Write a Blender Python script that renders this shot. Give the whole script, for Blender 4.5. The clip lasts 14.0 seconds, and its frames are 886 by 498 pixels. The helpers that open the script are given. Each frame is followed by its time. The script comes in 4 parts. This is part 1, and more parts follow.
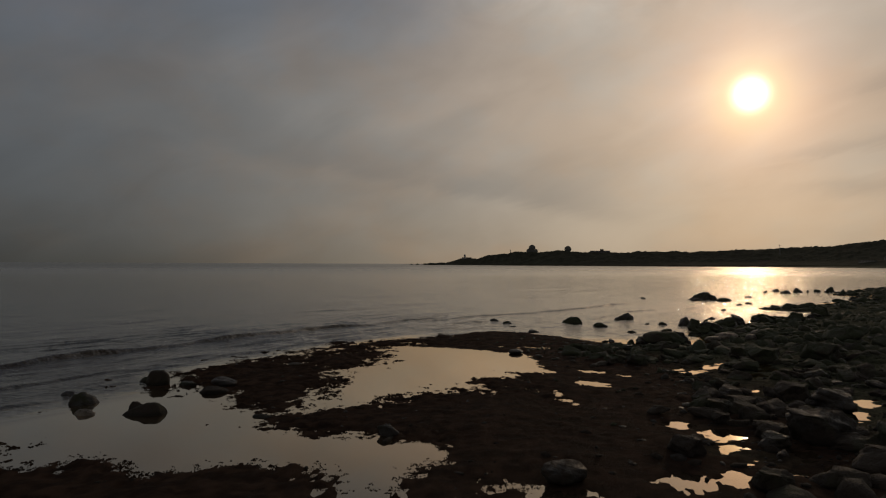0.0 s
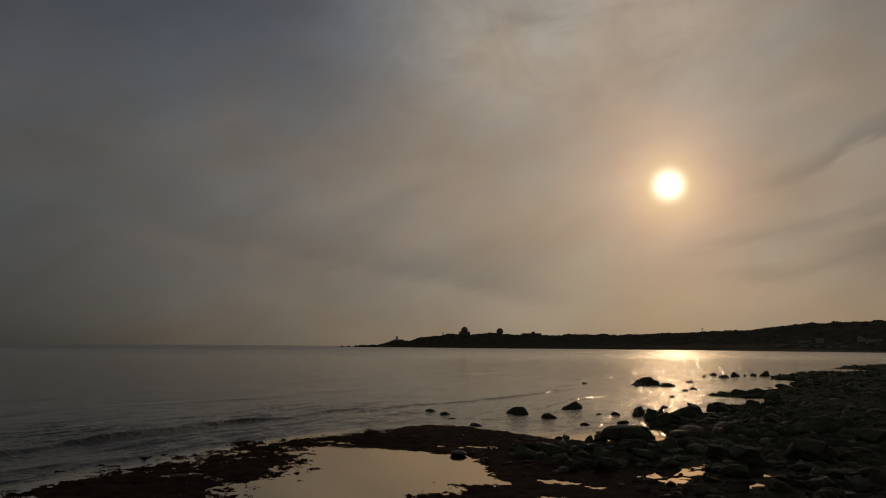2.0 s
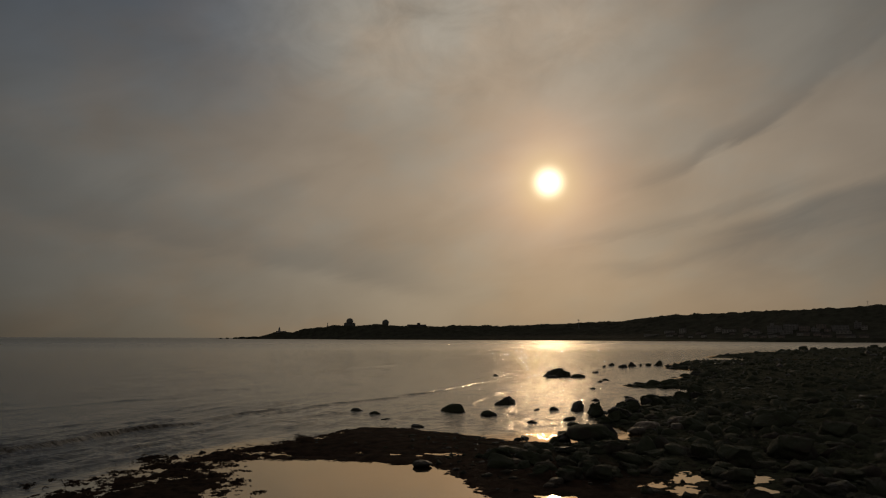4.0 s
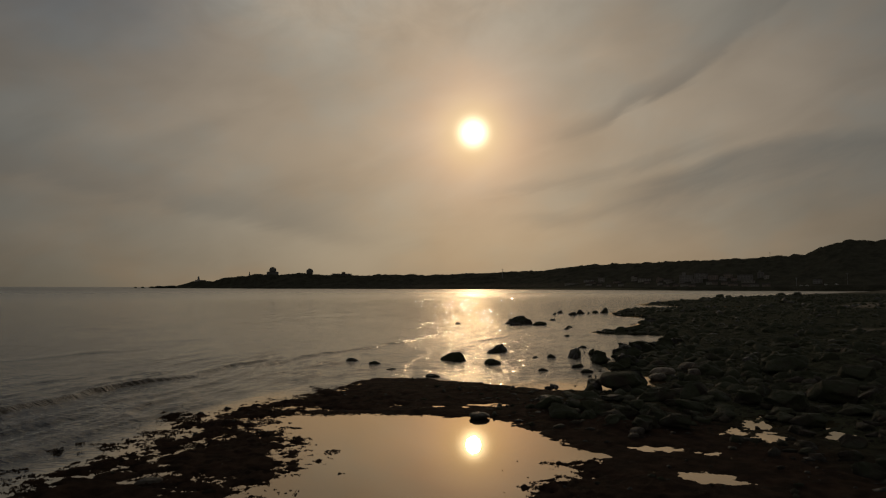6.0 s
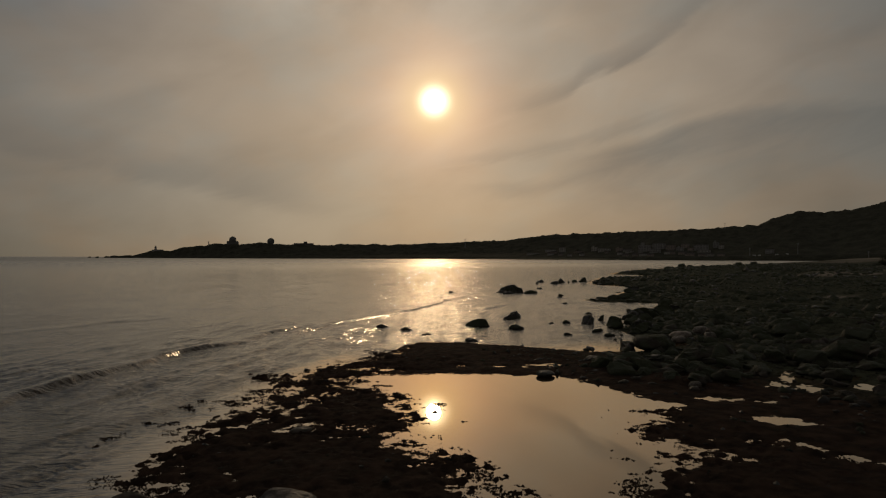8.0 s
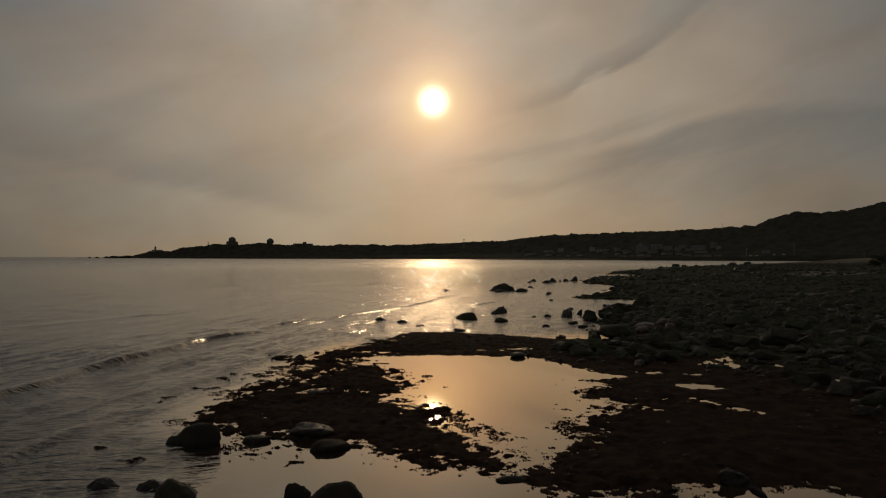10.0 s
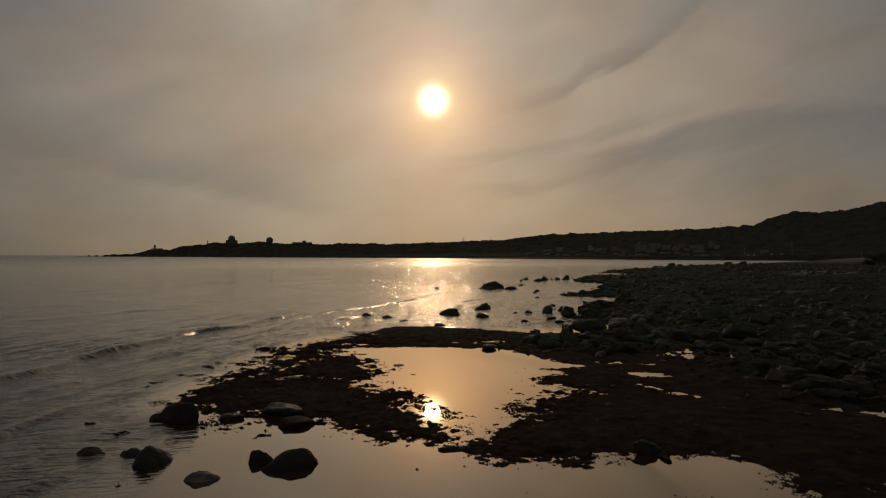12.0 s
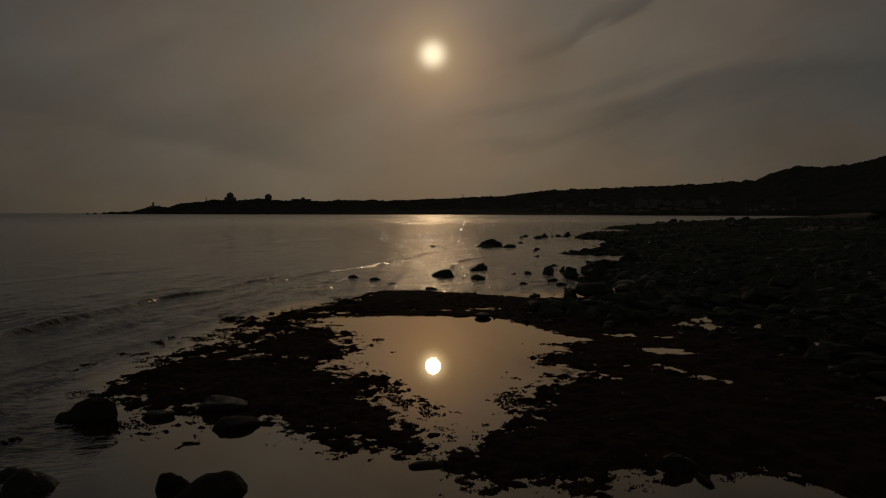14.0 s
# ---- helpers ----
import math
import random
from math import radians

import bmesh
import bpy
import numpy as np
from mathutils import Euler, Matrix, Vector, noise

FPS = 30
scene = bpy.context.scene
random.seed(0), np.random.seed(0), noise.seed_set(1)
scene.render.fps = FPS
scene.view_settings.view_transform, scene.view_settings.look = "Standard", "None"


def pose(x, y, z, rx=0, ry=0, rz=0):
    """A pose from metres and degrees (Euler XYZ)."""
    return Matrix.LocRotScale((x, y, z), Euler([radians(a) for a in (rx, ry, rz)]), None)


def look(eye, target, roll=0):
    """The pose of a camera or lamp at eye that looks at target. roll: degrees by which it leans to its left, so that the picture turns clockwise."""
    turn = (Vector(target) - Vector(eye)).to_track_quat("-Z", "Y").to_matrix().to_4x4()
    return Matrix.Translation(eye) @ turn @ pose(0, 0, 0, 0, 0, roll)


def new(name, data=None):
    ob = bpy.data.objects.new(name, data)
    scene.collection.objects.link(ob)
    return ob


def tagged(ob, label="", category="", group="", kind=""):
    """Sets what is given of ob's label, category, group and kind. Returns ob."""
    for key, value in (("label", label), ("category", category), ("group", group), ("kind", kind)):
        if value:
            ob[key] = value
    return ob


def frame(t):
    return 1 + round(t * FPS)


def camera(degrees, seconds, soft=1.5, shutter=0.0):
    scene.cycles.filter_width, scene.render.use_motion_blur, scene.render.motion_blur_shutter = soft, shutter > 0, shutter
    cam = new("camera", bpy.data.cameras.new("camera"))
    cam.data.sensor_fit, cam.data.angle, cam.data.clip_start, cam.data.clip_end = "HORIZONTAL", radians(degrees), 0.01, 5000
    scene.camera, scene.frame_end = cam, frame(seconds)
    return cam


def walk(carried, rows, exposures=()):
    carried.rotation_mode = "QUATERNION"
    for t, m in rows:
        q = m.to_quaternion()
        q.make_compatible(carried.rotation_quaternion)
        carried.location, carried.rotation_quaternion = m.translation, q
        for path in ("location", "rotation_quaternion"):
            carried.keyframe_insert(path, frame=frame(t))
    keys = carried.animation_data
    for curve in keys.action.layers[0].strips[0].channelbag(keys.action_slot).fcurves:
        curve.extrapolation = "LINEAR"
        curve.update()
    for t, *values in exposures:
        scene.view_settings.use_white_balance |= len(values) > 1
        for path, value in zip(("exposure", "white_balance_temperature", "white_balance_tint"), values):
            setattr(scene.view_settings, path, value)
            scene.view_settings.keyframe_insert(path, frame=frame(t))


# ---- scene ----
cam = camera(66.9, 14.0, soft=1.2)

PATH = [
    (0, (9.353, -10.8, 6.351), (9.365, -8.8, 6.393), 0.2),
    (0.5, (9.799, -8.899, 6.356), (9.913, -6.907, 6.487), 0.1),
    (1, (9.981, -7.067, 6.361), (10.14, -5.084, 6.562), 0.2),
    (1.5, (9.909, -5.313, 6.401), (10.087, -3.337, 6.654), 0.1),
    (2, (9.522, -3.738, 6.387), (9.731, -1.77, 6.672), 0.4),
    (2.5, (8.955, -2.018, 6.444), (9.234, -0.06, 6.739), 0.4),
    (3, (8.212, -0.361, 6.471), (8.601, 1.579, 6.765), 0.2),
    (5.5, (2.199, 6.35, 6.373), (2.893, 8.219, 6.531), 0.2),
    (6, (0.75, 7.306, 6.29), (1.513, 9.151, 6.402), 0.1),
    (6.5, (-0.836, 7.91, 6.282), (0.002, 9.725, 6.352), 0.1),
    (7, (-2.634, 8.153, 6.284), (-1.763, 9.953, 6.316), 0.0),
    (7.5, (-4.238, 7.921, 6.314), (-3.367, 9.721, 6.337), 0.1),
    (8, (-5.568, 7.058, 6.316), (-4.697, 8.858, 6.338), 0.1),
    (10.5, (-7.966, -0.868, 6.258), (-7.092, 0.931, 6.281), 0.1),
    (11, (-7.91, -2.108, 6.213), (-7.036, -0.309, 6.236), 0.1),
    (11.5, (-7.789, -2.456, 6.214), (-6.915, -0.657, 6.236), 0.1),
    (12, (-7.528, -2.197, 6.176), (-6.654, -0.399, 6.196), 0.2),
    (12.5, (-7.03, -1.52, 6.163), (-6.155, 0.279, 6.161), 0.2),
    (13, (-6.309, -0.459, 6.202), (-5.434, 1.339, 6.165), 0.1),
    (13.5, (-5.478, 0.815, 6.208), (-4.604, 2.612, 6.135), 0.1),
    (14, (-4.604, 2.192, 6.248), (-3.731, 3.988, 6.138), 0.0),
]
walk(cam, [(t, look(eye, target, roll)) for t, eye, target, roll in PATH],
     exposures=[(0.0, 0.50, 6100, 14), (1.5, 0.02, 6250, 14), (3.0, -0.12, 6400, 13), (5.5, 0.02, 6420, 10), (7.0, 0.14, 6420, 11), (10.5, 0.17, 6420, 12.5), (12.5, 0.18, 6430, 13), (13.5, 0.24, 6440, 13), (14.0, -1.3, 6380, 13)])

# ---- light ----
SUN_AZ, SUN_EL = 25.05, 13.05          # degrees clockwise from +y, and above the horizon
SUN_DIR = Vector((math.sin(radians(SUN_AZ)) * math.cos(radians(SUN_EL)),
                  math.cos(radians(SUN_AZ)) * math.cos(radians(SUN_EL)), math.sin(radians(SUN_EL))))


class Nodes:
    """Short ways to wire a node tree."""

    def __init__(self, tree):
        self.tree = tree
        tree.nodes.clear()

    def add(self, kind, **props):
        node = self.tree.nodes.new(kind)
        for key, value in props.items():
            setattr(node, key, value)
        return node

    def wire(self, value, socket):
        if isinstance(value, bpy.types.NodeSocket):
            self.tree.links.new(value, socket)
        else:
            socket.default_value = value

    def math(self, op, a, b=0.0, c=0.0):
        node = self.add("ShaderNodeMath", operation=op)
        for k, v in enumerate((a, b, c)):
            self.wire(v, node.inputs[k])
        return node.outputs[0]

    def vec(self, op, a, b=(0, 0, 0)):
        node = self.add("ShaderNodeVectorMath", operation=op)
        self.wire(a, node.inputs[0])
        self.wire(b, node.inputs[1])
        return node.outputs["Value"] if op in ("DOT_PRODUCT", "LENGTH") else node.outputs["Vector"]

    def scaled(self, a, s):
        node = self.add("ShaderNodeVectorMath", operation="SCALE")
        self.wire(a, node.inputs[0])
        self.wire(s, node.inputs["Scale"])
        return node.outputs["Vector"]

    def mix(self, f, a, b):
        node = self.add("ShaderNodeMix", data_type="RGBA")
        self.wire(f, node.inputs[0])
        for v, k in ((a, 6), (b, 7)):
            self.wire((*v, 1) if isinstance(v, tuple) and len(v) == 3 else v, node.inputs[k])
        return node.outputs[2]

    def smooth(self, v, lo, hi, out_lo=0.0, out_hi=1.0):
        node = self.add("ShaderNodeMapRange", interpolation_type="SMOOTHSTEP")
        for k, x in enumerate((v, lo, hi, out_lo, out_hi)):
            self.wire(x, node.inputs[k])
        return node.outputs[0]

    def noise(self, vector, scale, detail=4.0, rough=0.55, distort=0.0):
        node = self.add("ShaderNodeTexNoise")
        self.wire(vector, node.inputs["Vector"])
        for key, v in (("Scale", scale), ("Detail", detail), ("Roughness", rough), ("Distortion", distort)):
            self.wire(v, node.inputs[key])
        return node.outputs["Fac"]

    def combine(self, x, y, z=0.0):
        node = self.add("ShaderNodeCombineXYZ")
        for k, v in enumerate((x, y, z)):
            self.wire(v, node.inputs[k])
        return node.outputs[0]

    def xyz(self, v):
        node = self.add("ShaderNodeSeparateXYZ")
        self.wire(v, node.inputs[0])
        return node.outputs


def make_world():
    world = bpy.data.worlds.new("hazy_evening_sky")
    scene.world = world
    world.use_nodes = True
    n = Nodes(world.node_tree)
    way = n.vec("NORMALIZE", n.add("ShaderNodeTexCoord").outputs["Generated"])
    x, y, z = n.xyz(way)
    deg = 180 / math.pi
    # degrees to the right of the sun, and above it
    az = n.math("MULTIPLY", n.math("ARCTAN2", x, y), deg)
    az = n.math("SUBTRACT", az, SUN_AZ)
    el = n.math("MULTIPLY", n.math("ARCSINE", z), deg)
    up = n.math("SUBTRACT", el, SUN_EL)
    away = n.math("MULTIPLY", n.math("ARCCOSINE", n.math("MINIMUM", n.vec("DOT_PRODUCT", way, tuple(SUN_DIR)), 1.0)), deg)
    # slow warp of the cloud sheet
    sheet = n.combine(n.math("MULTIPLY", az, 0.048), n.math("MULTIPLY", n.math("SUBTRACT", up, n.math("MULTIPLY", az, 0.26)), 0.10))
    warp = n.math("MULTIPLY", n.math("SUBTRACT", n.noise(sheet, 1.6, 4.0), 0.5), 4.5)
    fine = n.math("SUBTRACT", n.noise(sheet, 2.3, 5.0, 0.5, 0.5), 0.5)
    broad = n.math("SUBTRACT", n.noise(n.combine(n.math("MULTIPLY", az, 0.03), n.math("MULTIPLY", up, 0.045), 4.7), 1.5, 3.0), 0.5)

    wisp = n.math("SUBTRACT", n.noise(n.combine(n.math("MULTIPLY", az, 0.10), n.math("MULTIPLY", n.math("SUBTRACT", up, n.math("MULTIPLY", az, 0.3)), 0.42), 6.2), 1.3, 6.0, 0.6, 0.7), 0.5)

    def fall(width, power=2.0):
        return n.math("EXPONENT", n.math("MULTIPLY", n.math("POWER", n.math("DIVIDE", away, width), power), -1.0))

    def band(a, b, c, width, lo, hi, depth):
        """A streak of thicker cloud along up = a + b az + c az^2 between az lo and hi."""
        line = n.math("ADD", n.math("MULTIPLY_ADD", az, b, a), n.math("MULTIPLY", n.math("MULTIPLY", az, az), c))
        off = n.math("DIVIDE", n.math("ADD", n.math("SUBTRACT", up, line), warp), width)
        g = n.math("EXPONENT", n.math("MULTIPLY", n.math("MULTIPLY", off, off), -1.0))
        g = n.math("MULTIPLY", g, n.smooth(az, lo, lo + 6))
        g = n.math("MULTIPLY", g, n.smooth(az, hi, hi - 8))
        return n.math("MULTIPLY", g, depth)

    glow = fall(34.0)
    colour = n.mix(glow, SKY_FAR, SKY_NEAR)
    low = n.math("EXPONENT", n.math("MULTIPLY", n.math("MAXIMUM", el, 0.0), -0.13))
    colour = n.mix(low, colour, n.mix(fall(35.0, 2.6), SKY_LOW_FAR, SKY_LOW_NEAR))
    # the sheet thins out to blue-grey high over the sea
    blue = n.math("MULTIPLY", n.smooth(az, -15, -33), n.smooth(n.math("ADD", up, n.math("MULTIPLY", broad, 14.0)), -1, 15))
    colour = n.mix(n.math("MULTIPLY", blue, 0.9), colour, SKY_BLUE)
    # dimmer low over the open sea
    colour = n.scaled(colour, n.smooth(az, -26, -56, 1.0, 0.89))
    # darker overhead on the side away from the sun
    colour = n.scaled(colour, n.math("SUBTRACT", 1.0, n.math("MULTIPLY", n.smooth(el, 18, 34, 0.0, 0.5), n.smooth(az, -28, -52))))
    colour = n.scaled(colour, n.math("SUBTRACT", 1.0, n.math("MULTIPLY", n.smooth(el, 14, 32, 0.0, 0.42), n.smooth(az, 8, 36))))
    tone = n.math("MULTIPLY_ADD", fine, 0.40, 1.0)
    tone = n.math("ADD", tone, n.math("MULTIPLY", broad, 0.62))
    # thin bright cloud with small puffs high over the sea
    puff = n.math("SUBTRACT", n.noise(n.combine(n.math("MULTIPLY", az, 0.10), n.math("MULTIPLY", up, 0.15), 2.3), 1.7, 6.0, 0.62, 0.5), 0.5)
    lift = n.math("MULTIPLY", n.smooth(up, 2, 15), n.math("MULTIPLY", n.smooth(az, -38, -18), n.smooth(az, 16, -4)))
    tone = n.math("ADD", tone, n.math("MULTIPLY", lift, n.math("MULTIPLY_ADD", puff, 1.1, 0.36)))
    colour = n.scaled(colour, tone)
    # thin and thick parts of the sheet differ a little in hue
    hue = n.noise(n.combine(n.math("MULTIPLY", az, 0.06), n.math("MULTIPLY", up, 0.10), 9.1), 1.5, 4.0, 0.55)
    colour = n.vec("MULTIPLY", colour, n.mix(n.smooth(hue, 0.36, 0.64), (1.03, 0.985, 0.95), (0.955, 1.005, 1.05)))
    def bank(points, above, below, lo, hi, depth):
        """A bank of cloud with one crisp and one soft side along a line through the points (right of the sun, above it)."""
        curve = n.add("ShaderNodeFloatCurve")
        track = curve.mapping.curves[0]
        while len(track.points) < len(points):
            track.points.new(0.5, 0.5)
        for spot, (a, u) in zip(track.points, points):
            spot.location = ((a + 60) / 120, (u + 30) / 60)
        curve.mapping.update()
        n.wire(n.math("MULTIPLY_ADD", az, 1 / 120, 0.5), curve.inputs["Value"])
        line = n.math("MULTIPLY_ADD", curve.outputs[0], 60.0, -30.0)
        off = n.math("ADD", n.math("SUBTRACT", up, line), n.math("MULTIPLY_ADD", wisp, 1.9, n.math("MULTIPLY", warp, 0.12)))
        g = n.math("MULTIPLY", n.smooth(off, above, 0.0), n.smooth(off, -below, 0.0))
        g = n.math("MULTIPLY", g, n.math("ADD", n.math("MULTIPLY_ADD", broad, 1.2, 1.0), n.math("MULTIPLY", wisp, 1.1)))
        g = n.math("MULTIPLY", n.math("MULTIPLY", g, n.smooth(az, lo, lo + 7)), n.smooth(az, hi, hi - 9))
        return n.math("MULTIPLY", g, depth)

    right_bank = [(-60, -30), (10.5, -6.1), (12.3, -5.3), (18.4, -3.8), (20.8, -2.9), (26, -2.4), (30.4, -2.5), (36, -2.8), (60, -6)]
    streak = [(-60, -20), (4, -1.2), (5, -0.8), (11.1, 0.6), (13, 2.0), (16.7, 3.2), (20.8, 5.8), (23, 7.2), (60, 26)]
    sea_bank = [(-60, -1), (-42, -3.4), (-32.7, -5.0), (-27.2, -6.0), (-22.7, -6.8), (-18.2, -7.4), (-12.5, -8.4), (0, -10), (60, -20)]
    low_wisp = [(-60, -12), (0, -5.3), (3.6, -4.85), (10.3, -4.0), (12.8, -3.4), (18, -2.0), (60, 8)]
    lower_wisp = [(-60, -9), (0, -7.5), (5, -7.3), (9.3, -7.1), (14.4, -5.9), (20, -4.6), (60, 2)]
    for b in (bank(streak, 1.5, 0.9, 3, 24, 0.38), bank(streak, 5.0, 0.8, 8, 48, 0.26), bank(right_bank, 1.2, 6.0, 9, 75, 0.58),
              bank(sea_bank, 4.2, 1.3, -56, -6, 0.34), bank(low_wisp, 0.9, 0.7, -2, 24, 0.26), bank(lower_wisp, 0.9, 1.2, 0, 30, 0.24), band(9.0, 0.25, 0.0, 3.0, 10, 48, 0.30),
              band(4.0, -0.12, 0.0, 3.5, -56, -20, 0.16)):
        colour = n.mix(b, colour, CLOUD_SHADE)
    for width, power, col in ((9.0, 1.3, HALO_WIDE), (4.2, 1.9, HALO_MID), (2.6, 2.0, HALO_NEAR), (1.0, 2.4, SUN_DISC)):
        colour = n.vec("ADD", colour, n.scaled(col, fall(width, power)))
    colour = n.mix(n.smooth(away, 68, 112), colour, SKY_BACK)
    sky = n.add("ShaderNodeTexSky", sky_type="NISHITA", sun_disc=False, sun_elevation=radians(SUN_EL),
                sun_rotation=radians(SUN_AZ), dust_density=3.0)
    colour = n.vec("ADD", n.scaled(colour, 10.0), n.scaled(sky.outputs[0], 0.012))
    back = n.add("ShaderNodeBackground")
    n.wire(colour, back.inputs["Color"])
    back.inputs["Strength"].default_value = 0.1
    n.wire(back.outputs[0], n.add("ShaderNodeOutputWorld").inputs[0])


SKY_FAR, SKY_NEAR = (0.074, 0.079, 0.080), (0.306, 0.262, 0.200)
SKY_LOW_FAR, SKY_LOW_NEAR = (0.043, 0.042, 0.035), (0.298, 0.228, 0.146)
CLOUD_SHADE = (0.097, 0.097, 0.088)
SKY_BACK = (0.115, 0.105, 0.094)
SKY_BLUE = (0.078, 0.088, 0.101)
HALO_WIDE, HALO_MID, HALO_NEAR, SUN_DISC = (0.11, 0.05, 0.016), (0.35, 0.165, 0.085), (0.10, 0.13, 0.01), (2.1, 1.85, 1.3)
make_world()
sun = new("sun", bpy.data.lights.new("sun", "SUN"))
sun.data.energy, sun.data.angle, sun.data.color = 0.095, radians(1.2), (1.0, 0.70, 0.40)
sun.matrix_world = look(SUN_DIR * 100, (0, 0, 0))


# ---- materials ----
def material(name):
    m = bpy.data.materials.new(name)
    m.use_nodes = True
    n = Nodes(m.node_tree)
    bsdf = n.add("ShaderNodeBsdfPrincipled")
    n.wire(bsdf.outputs[0], n.add("ShaderNodeOutputMaterial").inputs[0])
    return m, n, bsdf


def bump(n, bsdf, height, strength, distance):
    node = n.add("ShaderNodeBump")
    n.wire(height, node.inputs["Height"])
    n.wire(strength, node.inputs["Strength"])
    node.inputs["Distance"].default_value = distance
    n.wire(node.outputs[0], bsdf.inputs["Normal"])


def mat_ground():
    """Wet reef under a brown weed mat, greener among the boulders, pale on the sandy upper beach and painted glints."""
    m, n, bsdf = material("weedy_reef")
    at = n.add("ShaderNodeNewGeometry").outputs["Position"]
    x, y, z = n.xyz(at)
    fine, mid, wide = n.noise(at, 9.0, 6.0, 0.65), n.noise(at, 1.3, 5.0), n.noise(at, 0.12, 4.0)
    weed = n.mix(n.smooth(mid, 0.35, 0.7), (0.026, 0.016, 0.011), (0.076, 0.047, 0.032))
    green = n.mix(n.smooth(n.math("MULTIPLY_ADD", mid, 0.5, n.math("MULTIPLY", fine, 0.5)), 0.38, 0.62), (0.024, 0.026, 0.016), (0.092, 0.097, 0.060))
    side = n.math("ADD", n.math("SUBTRACT", x, 21.0), n.math("MULTIPLY", n.math("SUBTRACT", wide, 0.5), 24.0))
    colour = n.mix(n.smooth(side, -2, 9), weed, green)
    sand_glint = n.add("ShaderNodeAttribute", attribute_name="sand_glint").outputs["Fac"]
    colour = n.mix(sand_glint, colour, n.mix(mid, (0.20, 0.165, 0.12), (0.33, 0.28, 0.21)))
    colour = n.mix(n.smooth(fine, 0.60, 0.78, 0.0, 0.3), colour, (0.11, 0.095, 0.075))
    n.wire(colour, bsdf.inputs["Base Color"])
    n.wire(n.smooth(mid, 0.3, 0.7, 0.75, 0.95), bsdf.inputs["Roughness"])
    bsdf.inputs["Specular IOR Level"].default_value = 0.03
    bump(n, bsdf, n.math("ADD", n.math("ADD", fine, mid), n.noise(at, 28.0, 3.0)), 1.0, 0.09)
    return m


def mat_rock(name, dark, pale, wet, gloss=0.16, tide=0.32, moss=0.0):
    m, n, bsdf = material(name)
    at = n.add("ShaderNodeNewGeometry").outputs["Position"]
    own = n.math("FRACT", n.math("ADD", n.add("ShaderNodeObjectInfo").outputs["Random"], n.add("ShaderNodeNewGeometry").outputs["Random Per Island"]))
    fine, mid, wide = n.noise(at, 14.0, 6.0, 0.65), n.noise(at, 2.2, 5.0, 0.6), n.noise(at, 0.14, 4.0, 0.6)
    colour = n.mix(n.smooth(mid, 0.3, 0.72), dark, pale)
    colour = n.mix(n.smooth(fine, 0.58, 0.75, 0.0, 0.5), colour, tuple(min(1.0, c * 1.7) for c in pale))
    colour = n.scaled(colour, n.math("MULTIPLY_ADD", n.math("POWER", own, 2.0), 1.1, 0.5))
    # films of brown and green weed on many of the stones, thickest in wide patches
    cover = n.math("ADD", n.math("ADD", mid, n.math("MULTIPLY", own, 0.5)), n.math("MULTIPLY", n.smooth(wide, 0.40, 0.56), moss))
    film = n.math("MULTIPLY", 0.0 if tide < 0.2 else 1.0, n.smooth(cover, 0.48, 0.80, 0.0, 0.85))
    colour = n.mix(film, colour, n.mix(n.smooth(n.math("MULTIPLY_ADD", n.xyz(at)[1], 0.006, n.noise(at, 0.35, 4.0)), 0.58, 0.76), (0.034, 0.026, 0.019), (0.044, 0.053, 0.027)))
    # a weed-dark band at the waterline
    colour = n.mix(n.smooth(n.math("ADD", n.xyz(at)[2], n.math("MULTIPLY", mid, 0.2)), tide, tide - 0.2), colour, (0.018, 0.016, 0.012))
    n.wire(colour, bsdf.inputs["Base Color"])
    n.wire(n.math("MULTIPLY_ADD", film, 0.3, n.smooth(mid, 0.25, 0.75, wet, wet + 0.28)), bsdf.inputs["Roughness"])
    n.wire(n.math("MULTIPLY", n.math("MULTIPLY_ADD", film, -0.8, 1.0), gloss), bsdf.inputs["Specular IOR Level"])
    bump(n, bsdf, n.math("ADD", n.math("ADD", fine, n.noise(at, 5.5, 4.0, 0.65)), n.math("MULTIPLY", mid, 1.5)), 1.0, 0.09)
    return m


